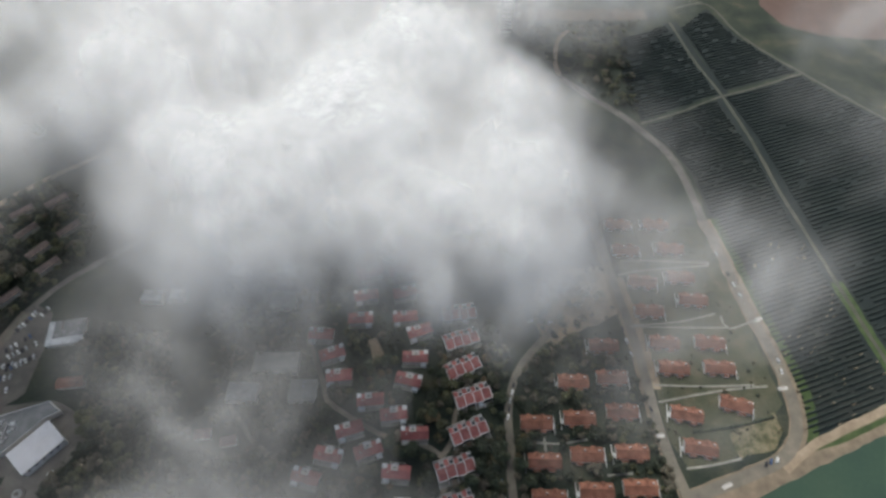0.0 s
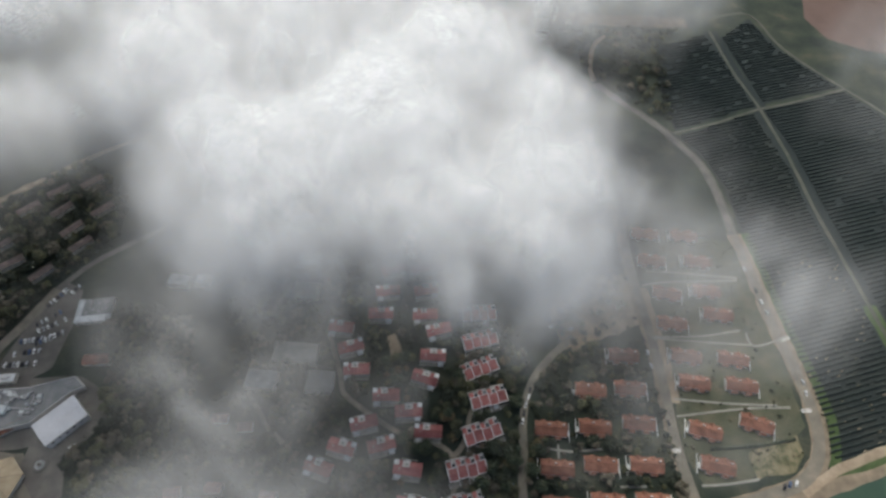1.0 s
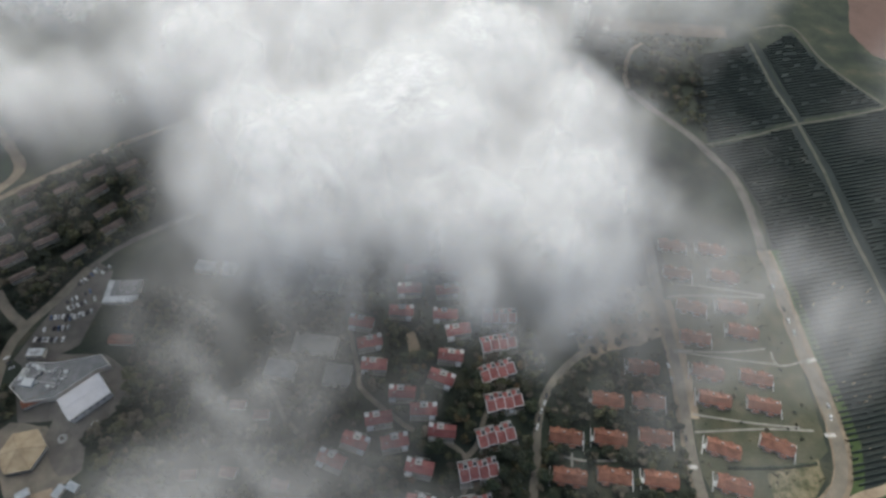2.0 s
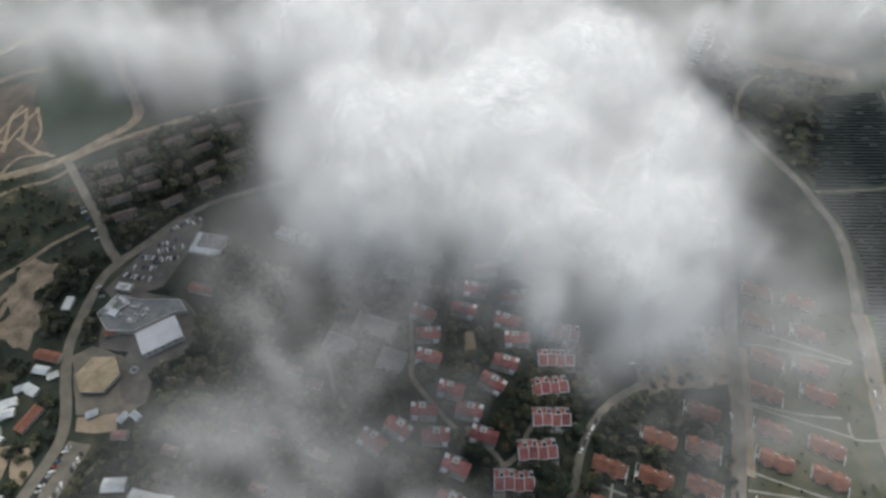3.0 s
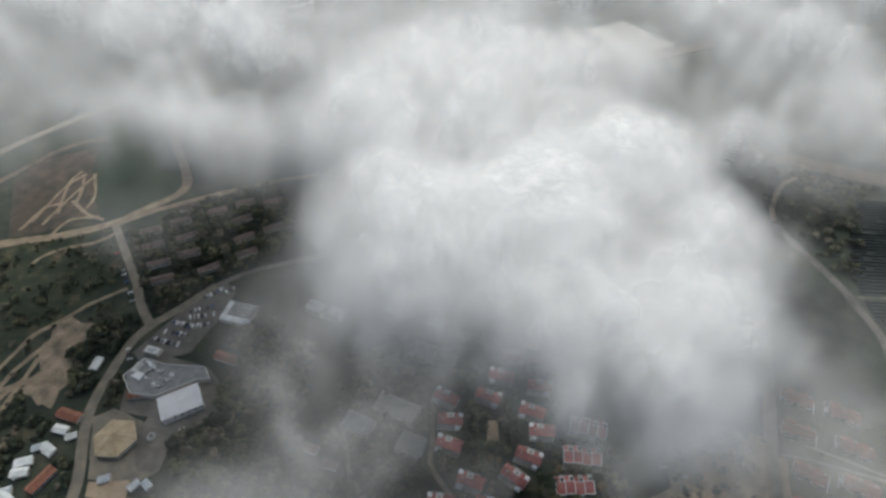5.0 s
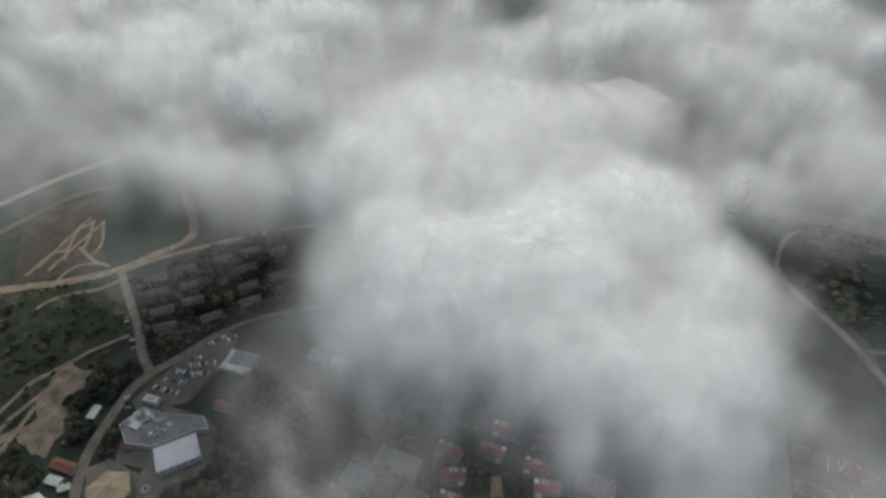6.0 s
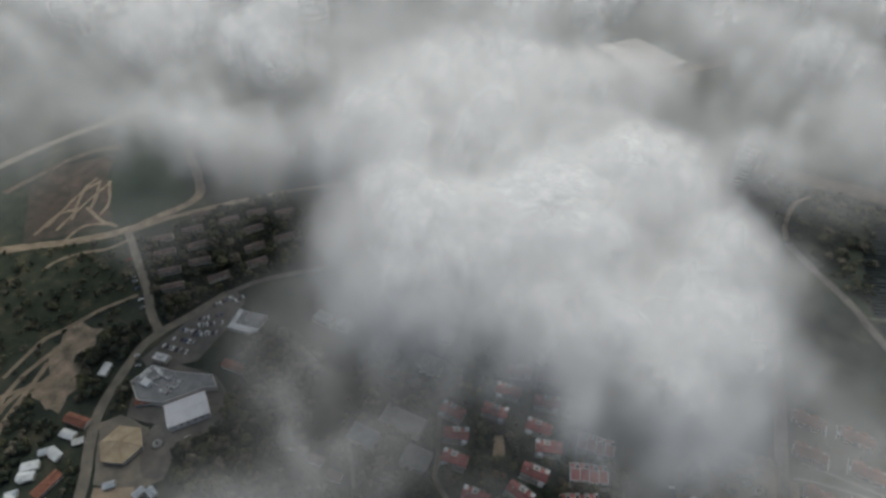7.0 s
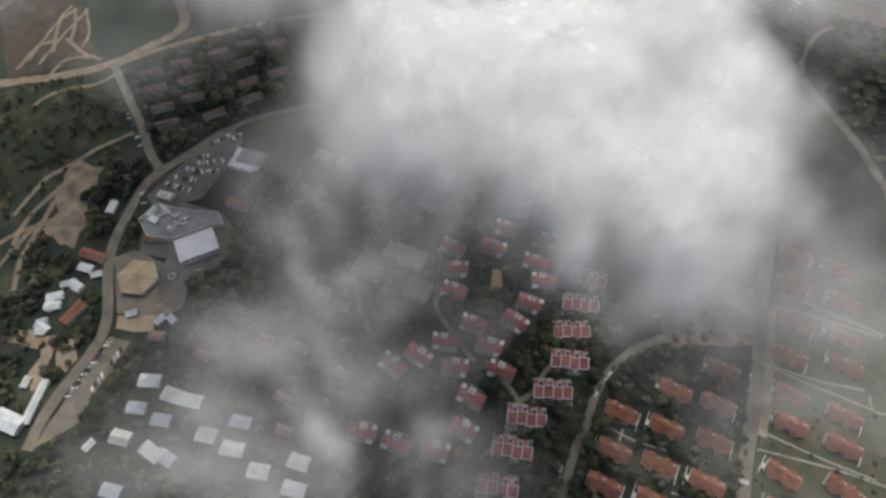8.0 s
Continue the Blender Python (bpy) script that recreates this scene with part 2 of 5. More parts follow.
GREEN_WEST = [
    (-584.1, 168.0), (-469.0, 249.7), (-397.7, 204.1), (-422.1, 151.6), (-448.1, 55.5),
]
POND_A = [
    (-150.0, 862.4), (-105.2, 916.1), (-21.5, 868.3), (-74.6, 796.4),
]
POND_B = [
    (-191.8, 869.3), (-160.3, 851.3), (-81.1, 789.7), (-122.2, 754.6),
]
EMBANKMENT = [
    (-126.5, 752.7), (-68.1, 812.3), (29.6, 907.9), (32.1, 881.3), (-63.1, 785.5), (-121.1, 737.7),
]
VINE_NORTH = [
    (198.9, 455.1), (192.8, 531.9), (203.9, 593.7), (261.9, 621.6), (288.6, 498.9),
]
VINE_MID = [
    (200.0, 446.8), (283.0, 487.2), (297.6, 417.2), (303.2, 353.4), (308.6, 305.4), (313.6, 256.9),
    (317.9, 218.5), (322.1, 181.4), (313.1, 161.2), (271.1, 143.8), (254.5, 135.9), (248.9, 141.8),
    (252.8, 160.0), (250.7, 192.6), (246.3, 230.9), (240.7, 279.0), (235.0, 327.2), (231.3, 381.3),
    (220.7, 414.9),
]
VINE_EAST = [
    (292.8, 492.5), (386.4, 527.1), (418.0, 485.4), (456.6, 442.7), (516.9, 353.4), (385.6, 126.4),
    (336.3, 183.6), (328.7, 223.4), (323.7, 265.1), (318.8, 313.4), (313.0, 367.2), (307.3, 430.6),
]
VINE_TOP = [
    (277.0, 615.9), (317.5, 656.9), (335.6, 602.5), (382.7, 533.9), (295.3, 501.7),
]
HEDGE = [
    (170.8, 139.8), (201.0, 143.8), (229.7, 150.6),
]
STRIP_DIVIDE = [
    (-282.2, 35.8), (-281.4, 11.8), (-280.5, -8.3), (-280.1, -22.0),
]
CROSSWALKS = [
    (184.7, 104.5, -65, 0.165), (243.5, 171.4, 100, 0.165), (147.3, 137.1, 95, 0.125), (244.0, 227.9, 110, 0.165),
]
WOOD_RED = [
    (-157.0, 183.7), (-118.1, 225.2), (-12.7, 251.6), (47.7, 216.3), (50.3, 179.3), (41.3, 131.4),
    (42.4, 52.5), (-38.8, 14.3), (-79.1, 91.7),
]
WOOD_WEST = [
    (-274.8, 177.9), (-262.8, 221.5), (-207.7, 213.5), (-185.6, 159.8), (-203.4, 96.9), (-234.0, 78.8),
    (-258.4, 96.9), (-238.2, 131.4),
]
WOOD_NORTH = [
    (-444.6, 249.5), (-415.7, 310.0), (-360.0, 376.9), (-304.4, 332.2), (-295.2, 279.0), (-339.2, 204.9),
    (-346.7, 188.0), (-379.5, 197.7),
]
WOOD_ROAD = [
    (-385.1, 129.5), (-378.0, 164.3), (-355.7, 180.7), (-352.1, 165.9), (-349.7, 133.0), (-341.6, 102.2),
    (-351.6, 97.8),
]
WOOD_ROAD_B = [
    (-326.2, 100.8), (-335.1, 110.6), (-335.5, 133.3), (-316.1, 127.4), (-306.6, 106.7),
]
WOOD_ORANGE = [
    (49.9, 183.6), (92.4, 211.2), (136.9, 220.9), (143.2, 166.3), (148.6, 118.9), (141.3, 71.1),
    (47.3, 71.1),
]
WOOD_SOUTH = [
    (-245.3, 78.4), (-178.5, 151.4), (-119.2, 168.6), (-86.9, 124.0), (-38.8, 14.3), (-179.2, -51.9),
    (-233.2, -41.4), (-265.8, -21.5), (-259.7, 33.3),
]
WOOD_MID = [
    (-186.1, 230.9), (-168.6, 273.4), (-104.5, 279.0), (-11.1, 273.4), (-28.8, 251.6), (-95.8, 211.2),
    (-94.7, 141.8), (-82.2, 104.5), (-133.6, 104.5),
]
WOOD_CORNER = [
    (-396.1, 12.4), (-365.4, 49.9), (-372.2, 72.6), (-341.1, 81.0), (-296.6, 51.4), (-285.9, 29.3),
    (-371.3, -8.1),
]
SCRUB_WEST = [
    (-584.1, 168.0), (-469.0, 249.7), (-397.7, 204.1), (-387.1, 134.8), (-375.7, 87.2), (-369.2, 48.3),
    (-415.1, 28.1),
]
WOOD_NE = [
    (76.3, 615.9), (125.7, 531.9), (181.3, 467.9), (198.5, 467.9), (205.9, 604.7), (268.5, 650.8),
    (142.8, 621.6),
]
WOOD_YARD = [
    (-370.3, -10.4), (-325.8, 1.3), (-306.7, -11.2), (-298.6, -28.7), (-334.4, -43.5),
]
WOOD_YARD_B = [
    (-307.5, 4.0), (-297.0, 7.6), (-288.4, -6.9), (-286.2, -24.9), (-291.0, -27.2), (-296.8, -10.9),
]
WOOD_STRIP = [
    (-397.2, 79.2), (-390.9, 87.9), (-369.5, 66.9), (-342.9, 32.4), (-354.2, 27.1), (-373.2, 49.0),
]
WOOD_SW = [
    (-306.6, -87.0), (-282.2, -45.2), (-253.0, -19.5), (-221.6, -28.3), (-205.1, -67.5), (-285.9, -105.5),
]
CLOUD_MAIN = [
    (28, 118, 15, 3.43), (-84, 118, 17, 0.66), (-65, 118, 16, 3.66), (-2, 115, 15, 4.27), (23, 180, 20, 4.12), (-32, 172, 20, 10.00), (-35, 155, 18, 9.88),
    (-102, 256, 61, 4.80), (-70, 143, 18, 8.66), (-90, 143, 19, 1.88), (-28, 118, 15, 0.66), (30, 143, 17, 5.30), (-12, 206, 23, 7.64), (-129, 188, 25, 2.63),
]
CLOUD_VEIL = [
    (-79, 106, 16, 2.46), (-90, 78, 15, 0.16), (-82, -9, 13, 0.93), (-132, 83, 18, 0.07), (-69, -3, 12, 0.38), (-42, 39, 12, 0.33), (-73, 62, 14, 0.40),
    (-24, 70, 13, 0.08), (-96, 15, 14, 0.13), (-110, 46, 15, 0.07), (-166, 42, 19, 0.08), (-143, 14, 17, 0.11), (-114, 91, 17, 0.24), (-44, 9, 12, 0.57),
    (-78, 8, 13, 0.49), (-82, 21, 13, 0.28), (-42, 75, 13, 0.11), (-5, 27, 11, 0.13), (-80, 46, 14, 0.11), (-31, 48, 12, 0.15), (-58, 68, 13, 0.22),
    (-59, 34, 12, 0.27), (-18, 21, 11, 0.25), (8, 33, 11, 0.05), (-65, 15, 12, 0.32), (-38, 28, 12, 0.13), (-184, 59, 21, 0.03),
]
CLOUD_EAST = [
    (80, 110, 16, 1.11), (64, 144, 18, 0.57), (41, 78, 13, 0.06), (37, 46, 12, 0.17), (19, 102, 14, 0.12), (121, 118, 19, 0.05), (65, 112, 16, 1.02),
    (96, 97, 16, 0.27), (16, 53, 12, 0.05), (110, 46, 15, 0.05), (76, 172, 21, 0.12), (43, 66, 13, 0.16), (103, 118, 18, 0.18), (80, 46, 14, 0.14),
    (65, 123, 17, 0.21), (53, 81, 14, 0.04), (27, 109, 15, 2.69), (66, 46, 13, 0.04),
]
CLOUD_DECK = [
    (-288, 170, 38, 1.21), (-458, 266, 70, 2.04), (-211, 111, 26, 0.15), (-249, 186, 35, 1.33), (-173, 220, 31, 0.54), (-375, 203, 52, 1.12), (-209, 324, 46, 0.60),
    (-209, 206, 33, 0.42), (-315, 157, 41, 1.04),
]
CLOUD_NORTH = [
    (-311, 334, 115, 3.48), (194, 247, 36, 0.19), (13, 247, 27, 1.86), (86, 294, 35, 0.45), (162, 172, 26, 0.12), (84, 342, 41, 1.07), (27, 388, 47, 3.19),
    (-105, 343, 42, 1.82), (-152, 361, 47, 1.27), (-208, 368, 52, 0.78), (-53, 453, 57, 4.24), (67, 451, 57, 0.88), (57, 504, 66, 1.86), (177, 206, 30, 0.03),
    (31, 317, 36, 0.23), (60, 720, 120, 1.56), (-230, 630, 110, 1.69), (-430, 500, 100, 1.69),
]

# ---- materials ----
def surface(name, tones, size=20.0, fine=2.0, rough=0.85, bump=0.3, metal=0.0, piece=0.0, stripes=None):
    """Noise at two scales between tones; piece: how far single objects differ in brightness; stripes: (axis, spacing) of a corrugation."""
    m = bpy.data.materials.new(name)
    m.use_nodes = True
    nt = m.node_tree
    bsdf = nt.nodes["Principled BSDF"]
    bsdf.inputs["Roughness"].default_value, bsdf.inputs["Metallic"].default_value = rough, metal
    geo = nt.nodes.new("ShaderNodeNewGeometry")
    big, small = nt.nodes.new("ShaderNodeTexNoise"), nt.nodes.new("ShaderNodeTexNoise")
    for n, s, d in ((big, size, 4), (small, fine, 3)):
        n.inputs["Scale"].default_value, n.inputs["Detail"].default_value = 1 / s, d
        nt.links.new(geo.outputs["Position"], n.inputs["Vector"])
    add = nt.nodes.new("ShaderNodeMath")
    add.operation = "MULTIPLY_ADD"
    add.inputs[1].default_value = 0.45
    nt.links.new(small.outputs["Fac"], add.inputs[0])
    shift = nt.nodes.new("ShaderNodeMath")
    shift.operation = "MULTIPLY_ADD"
    shift.inputs[1].default_value, shift.inputs[2].default_value = 1.5, -0.48
    nt.links.new(big.outputs["Fac"], shift.inputs[0])
    nt.links.new(shift.outputs[0], add.inputs[2])
    ramp = nt.nodes.new("ShaderNodeValToRGB")
    el = ramp.color_ramp.elements
    while len(el) < len(tones):
        el.new(0.5)
    for i, c in enumerate(tones):
        el[i].position, el[i].color = 0.15 + 0.7 * i / max(1, len(tones) - 1), (*c, 1)
    nt.links.new(add.outputs[0], ramp.inputs["Fac"])
    colour = ramp.outputs["Color"]
    if piece:
        info, hsv = nt.nodes.new("ShaderNodeObjectInfo"), nt.nodes.new("ShaderNodeHueSaturation")
        span = nt.nodes.new("ShaderNodeMapRange")
        span.inputs["To Min"].default_value, span.inputs["To Max"].default_value = 1 - piece, 1 + piece
        nt.links.new(info.outputs["Random"], span.inputs["Value"])
        nt.links.new(span.outputs["Result"], hsv.inputs["Value"])
        nt.links.new(colour, hsv.inputs["Color"])
        colour = hsv.outputs["Color"]
    nt.links.new(colour, bsdf.inputs["Base Color"])
    b = nt.nodes.new("ShaderNodeBump")
    b.inputs["Strength"].default_value, b.inputs["Distance"].default_value = bump, 0.3
    height = small.outputs["Fac"]
    if stripes:
        tc, wave = nt.nodes.new("ShaderNodeTexCoord"), nt.nodes.new("ShaderNodeTexWave")
        wave.bands_direction = stripes[0]
        wave.inputs["Scale"].default_value = 0.314 / stripes[1]
        nt.links.new(tc.outputs["Object"], wave.inputs["Vector"])
        height = wave.outputs["Fac"]
    nt.links.new(height, b.inputs["Height"])
    nt.links.new(b.outputs["Normal"], bsdf.inputs["Normal"])
    return m


M_GROUND = surface("scrubby_ground", [(0.014, 0.022, 0.017), (0.024, 0.034, 0.023), (0.04, 0.047, 0.031), (0.08, 0.072, 0.047)], 26, 2.5, 0.95, 0.5)
M_MEADOW = surface("meadow_grass", [(0.018, 0.03, 0.021), (0.027, 0.042, 0.028), (0.038, 0.053, 0.034)], 40, 4, 0.95, 0.4)
M_SCRUB = surface("rough_pasture", [(0.015, 0.024, 0.013), (0.024, 0.035, 0.018), (0.043, 0.046, 0.026), (0.125, 0.096, 0.058)], 14, 3, 0.95, 0.5)
M_PLOT = surface("weeds_and_sand", [(0.05, 0.06, 0.025), (0.1, 0.1, 0.05), (0.19, 0.16, 0.095), (0.24, 0.2, 0.13)], 6, 1.5, 0.95, 0.5)
M_CROP = surface("young_crop", [(0.03, 0.06, 0.045), (0.04, 0.075, 0.05), (0.05, 0.085, 0.055)], 60, 3, 0.95, 0.3)
M_REDEARTH = surface("ploughed_red_earth", [(0.095, 0.062, 0.05), (0.13, 0.085, 0.07), (0.11, 0.072, 0.058)], 35, 3, 0.95, 0.5)
M_SOIL = surface("vineyard_soil", [(0.014, 0.021, 0.021), (0.019, 0.027, 0.026), (0.026, 0.034, 0.032)], 30, 2, 0.95, 0.4)
M_PALESOIL = surface("pale_vineyard_soil", [(0.014, 0.02, 0.02), (0.021, 0.027, 0.025), (0.038, 0.041, 0.035)], 30, 2, 0.95, 0.4)
M_VINE = surface("vine_leaves", [(0.01, 0.018, 0.016), (0.014, 0.023, 0.02), (0.021, 0.03, 0.024)], 18, 1.2, 0.8, 0.6)
M_LAWN = surface("garden_lawn", [(0.055, 0.062, 0.034), (0.08, 0.081, 0.048), (0.12, 0.108, 0.068)], 12, 1.5, 0.95, 0.4)
M_VERGE = surface("green_verge", [(0.035, 0.055, 0.02), (0.055, 0.085, 0.028), (0.08, 0.11, 0.04)], 8, 1.5, 0.95, 0.4)
M_SAND = surface("pale_sand", [(0.2, 0.155, 0.105), (0.3, 0.235, 0.165), (0.4, 0.32, 0.23)], 12, 1.8, 0.95, 0.4)
M_DIRT = surface("dirt_track", [(0.145, 0.114, 0.081), (0.21, 0.166, 0.118), (0.285, 0.23, 0.163)], 9, 1.2, 0.95, 0.4)
M_EARTH = surface("trodden_earth", [(0.06, 0.052, 0.04), (0.1, 0.078, 0.06), (0.15, 0.115, 0.09)], 12, 2, 0.95, 0.4)
M_BARESOIL = surface("bare_soil", [(0.03, 0.034, 0.024), (0.062, 0.05, 0.04), (0.1, 0.074, 0.059)], 14, 2, 0.95, 0.4)
M_CLEAR = surface("sand_with_weeds", [(0.07, 0.068, 0.044), (0.16, 0.132, 0.094), (0.25, 0.2, 0.148), (0.33, 0.265, 0.2)], 12, 2.2, 0.95, 0.4)
M_DIM = surface("dim_track", [(0.06, 0.062, 0.048), (0.085, 0.083, 0.066), (0.12, 0.112, 0.09)], 9, 1.2, 0.95, 0.4)
M_ASPHALT = surface("worn_asphalt", [(0.094, 0.088, 0.078), (0.130, 0.120, 0.105), (0.177, 0.160, 0.138)], 10, 0.8, 0.9, 0.2)
M_LANE = surface("sandy_lane", [(0.15, 0.13, 0.1), (0.21, 0.18, 0.14), (0.28, 0.24, 0.19)], 8, 1.0, 0.95, 0.2)
M_OLDROAD = surface("dusty_road", [(0.13, 0.118, 0.097), (0.18, 0.16, 0.128), (0.24, 0.208, 0.16)], 10, 1.0, 0.9, 0.2)
M_PAVING = surface("concrete_paving", [(0.26, 0.25, 0.23), (0.34, 0.325, 0.295), (0.43, 0.41, 0.37)], 6, 0.8, 0.85, 0.2)
M_PATH = surface("dusty_concrete", [(0.2, 0.19, 0.165), (0.27, 0.255, 0.22), (0.34, 0.32, 0.28)], 6, 0.8, 0.9, 0.2)
M_WHITE = surface("white_render", [(0.58, 0.56, 0.53), (0.72, 0.7, 0.67), (0.8, 0.78, 0.75)], 5, 0.7, 0.85, 0.15)
M_CREAM = surface("cream_render", [(0.44, 0.4, 0.34), (0.56, 0.52, 0.45), (0.62, 0.58, 0.5)], 5, 0.7, 0.85, 0.15)
M_REDTILE = surface("wine_red_roof_tiles", [(0.24, 0.08, 0.072), (0.34, 0.118, 0.104), (0.42, 0.17, 0.15)], 4, 0.5, 0.8, 0.5, piece=0.16, stripes=("X", 0.35))
M_ORANGETILE = surface("terracotta_roof_tiles", [(0.17, 0.074, 0.046), (0.25, 0.105, 0.066), (0.33, 0.155, 0.1)], 4, 0.5, 0.8, 0.5, piece=0.14, stripes=("X", 0.35))
M_PALETILE = surface("faded_roof_tiles", [(0.2, 0.13, 0.115), (0.28, 0.17, 0.15), (0.36, 0.24, 0.2)], 5, 0.6, 0.85, 0.5, piece=0.2, stripes=("X", 0.35))
M_DULLTILE = surface("mossy_roof_tiles", [(0.1, 0.082, 0.074), (0.16, 0.12, 0.105), (0.24, 0.175, 0.15)], 5, 0.6, 0.85, 0.5, piece=0.35, stripes=("X", 0.35))
M_TIN = surface("white_corrugated_roof", [(0.42, 0.44, 0.44), (0.58, 0.6, 0.6), (0.68, 0.7, 0.69)], 5, 0.7, 0.5, 0.4, piece=0.14, stripes=("X", 0.4))
M_HALLROOF = surface("pale_membrane_roof", [(0.52, 0.52, 0.54), (0.6, 0.6, 0.615), (0.66, 0.66, 0.68)], 9, 1.0, 0.6, 0.1)
M_BLUETIN = surface("bluish_corrugated_roof", [(0.26, 0.3, 0.33), (0.36, 0.4, 0.43), (0.45, 0.48, 0.5)], 5, 0.7, 0.5, 0.4, piece=0.18, stripes=("X", 0.4))
M_PALETIN = surface("dirty_corrugated_roof", [(0.36, 0.37, 0.34), (0.5, 0.51, 0.48), (0.6, 0.6, 0.57)], 3, 0.7, 0.6, 0.4, piece=0.18, stripes=("X", 0.4))
M_GREYROOF = surface("grey_roof_felt", [(0.172, 0.176, 0.176), (0.234, 0.238, 0.234), (0.296, 0.296, 0.289)], 7, 0.9, 0.8, 0.2, piece=0.12)
M_BEIGEROOF = surface("beige_roof_felt", [(0.224, 0.208, 0.176), (0.296, 0.280, 0.240), (0.352, 0.336, 0.288)], 7, 0.9, 0.85, 0.2)
M_TENT = surface("tan_canvas", [(0.3, 0.235, 0.15), (0.4, 0.32, 0.21), (0.46, 0.38, 0.26)], 7, 1.0, 0.8, 0.2)
M_BARK = surface("bark", [(0.06, 0.045, 0.035), (0.11, 0.085, 0.065)], 1, 0.2, 0.95, 0.5)
M_LEAF = surface("dark_green_foliage", [(0.017, 0.025, 0.014), (0.029, 0.039, 0.02), (0.046, 0.054, 0.027), (0.075, 0.077, 0.038)], 7, 0.9, 0.8, 0.8, piece=0.35)
M_OLIVE = surface("olive_foliage", [(0.042, 0.045, 0.021), (0.066, 0.067, 0.031), (0.1, 0.094, 0.044)], 7, 0.9, 0.8, 0.8, piece=0.3)
M_AUTUMN = surface("rusty_foliage", [(0.075, 0.05, 0.028), (0.12, 0.085, 0.04), (0.16, 0.13, 0.055)], 7, 0.9, 0.8, 0.8, piece=0.3)
M_BARE = surface("grey_bare_twigs", [(0.062, 0.054, 0.038), (0.092, 0.08, 0.056), (0.13, 0.11, 0.076)], 7, 0.9, 0.9, 0.8, piece=0.25)
M_GLASS = surface("dark_window_glass", [(0.015, 0.018, 0.02), (0.03, 0.034, 0.038)], 5, 1, 0.12, 0.0)
M_METAL = surface("dull_metal", [(0.3, 0.3, 0.3), (0.45, 0.45, 0.45)], 3, 0.5, 0.45, 0.1, metal=0.7)
M_TYRE = surface("rubber", [(0.015, 0.015, 0.015), (0.03, 0.03, 0.03)], 1, 0.1, 0.9, 0.2)
M_WOOD = surface("weathered_timber", [(0.12, 0.09, 0.065), (0.2, 0.155, 0.115)], 1.5, 0.3, 0.9, 0.3)
M_PLASTIC = surface("pale_plastic_sheeting", [(0.17, 0.165, 0.14), (0.23, 0.22, 0.19), (0.28, 0.27, 0.235)], 30, 4, 0.5, 0.2)
CAR_PAINTS = [surface("car_paint_" + n, [c, tuple(min(0.9, v * 1.15) for v in c)], 3, 0.6, 0.3, 0.02) for n, c in (
    ("white", (0.7, 0.7, 0.69)), ("silver", (0.4, 0.41, 0.42)), ("black", (0.03, 0.03, 0.035)), ("blue", (0.06, 0.1, 0.2)), ("red", (0.3, 0.05, 0.045)))]


def cloud_vapour():
    m = bpy.data.materials.new("cloud_vapour")
    m.use_nodes = True
    nt = m.node_tree
    nt.nodes.remove(nt.nodes["Principled BSDF"])
    out = nt.nodes["Material Output"]
    thick = nt.nodes.new("ShaderNodeAttribute")
    thick.attribute_name = "thickness"
    geo, shreds = nt.nodes.new("ShaderNodeNewGeometry"), nt.nodes.new("ShaderNodeTexNoise")
    shreds.inputs["Scale"].default_value, shreds.inputs["Detail"].default_value, shreds.inputs["Roughness"].default_value = 0.1, 4.0, 0.62
    flat = nt.nodes.new("ShaderNodeVectorMath")
    flat.operation = "MULTIPLY"
    flat.inputs[1].default_value = (1, 1, 0.4)
    nt.links.new(geo.outputs["Position"], flat.inputs[0])
    nt.links.new(flat.outputs[0], shreds.inputs["Vector"])
    span, dens = nt.nodes.new("ShaderNodeMapRange"), nt.nodes.new("ShaderNodeMath")
    span.inputs["From Min"].default_value, span.inputs["From Max"].default_value = 0.3, 0.7
    span.inputs["To Min"].default_value, span.inputs["To Max"].default_value = 0.4, 1.6
    dens.operation, dens.use_clamp = "MULTIPLY", True
    nt.links.new(shreds.outputs["Fac"], span.inputs["Value"])
    nt.links.new(span.outputs["Result"], dens.inputs[0])
    nt.links.new(thick.outputs["Fac"], dens.inputs[1])
    clear, white, through_light = nt.nodes.new("ShaderNodeBsdfTransparent"), nt.nodes.new("ShaderNodeBsdfDiffuse"), nt.nodes.new("ShaderNodeBsdfTranslucent")
    white.inputs["Color"].default_value = (0.96, 0.96, 0.96, 1)
    through_light.inputs["Color"].default_value = (0.96, 0.96, 0.96, 1)
    body, mix = nt.nodes.new("ShaderNodeMixShader"), nt.nodes.new("ShaderNodeMixShader")
    body.inputs[0].default_value = 0.42
    nt.links.new(white.outputs[0], body.inputs[1])
    nt.links.new(through_light.outputs[0], body.inputs[2])
    nt.links.new(dens.outputs[0], mix.inputs[0])
    nt.links.new(clear.outputs[0], mix.inputs[1])
    nt.links.new(body.outputs[0], mix.inputs[2])
    nt.links.new(mix.outputs[0], out.inputs["Surface"])
    return m


M_CLOUD = cloud_vapour()


# ---- building blocks ----
def part(name, bm, material, parent=None, label=""):
    me = bpy.data.meshes.new(name)
    bm.to_mesh(me)
    bm.free()
    me.materials.append(material)
    ob = new(name, me)
    if parent:
        ob.parent = parent
    if label:
        ob["label"] = label
    return ob


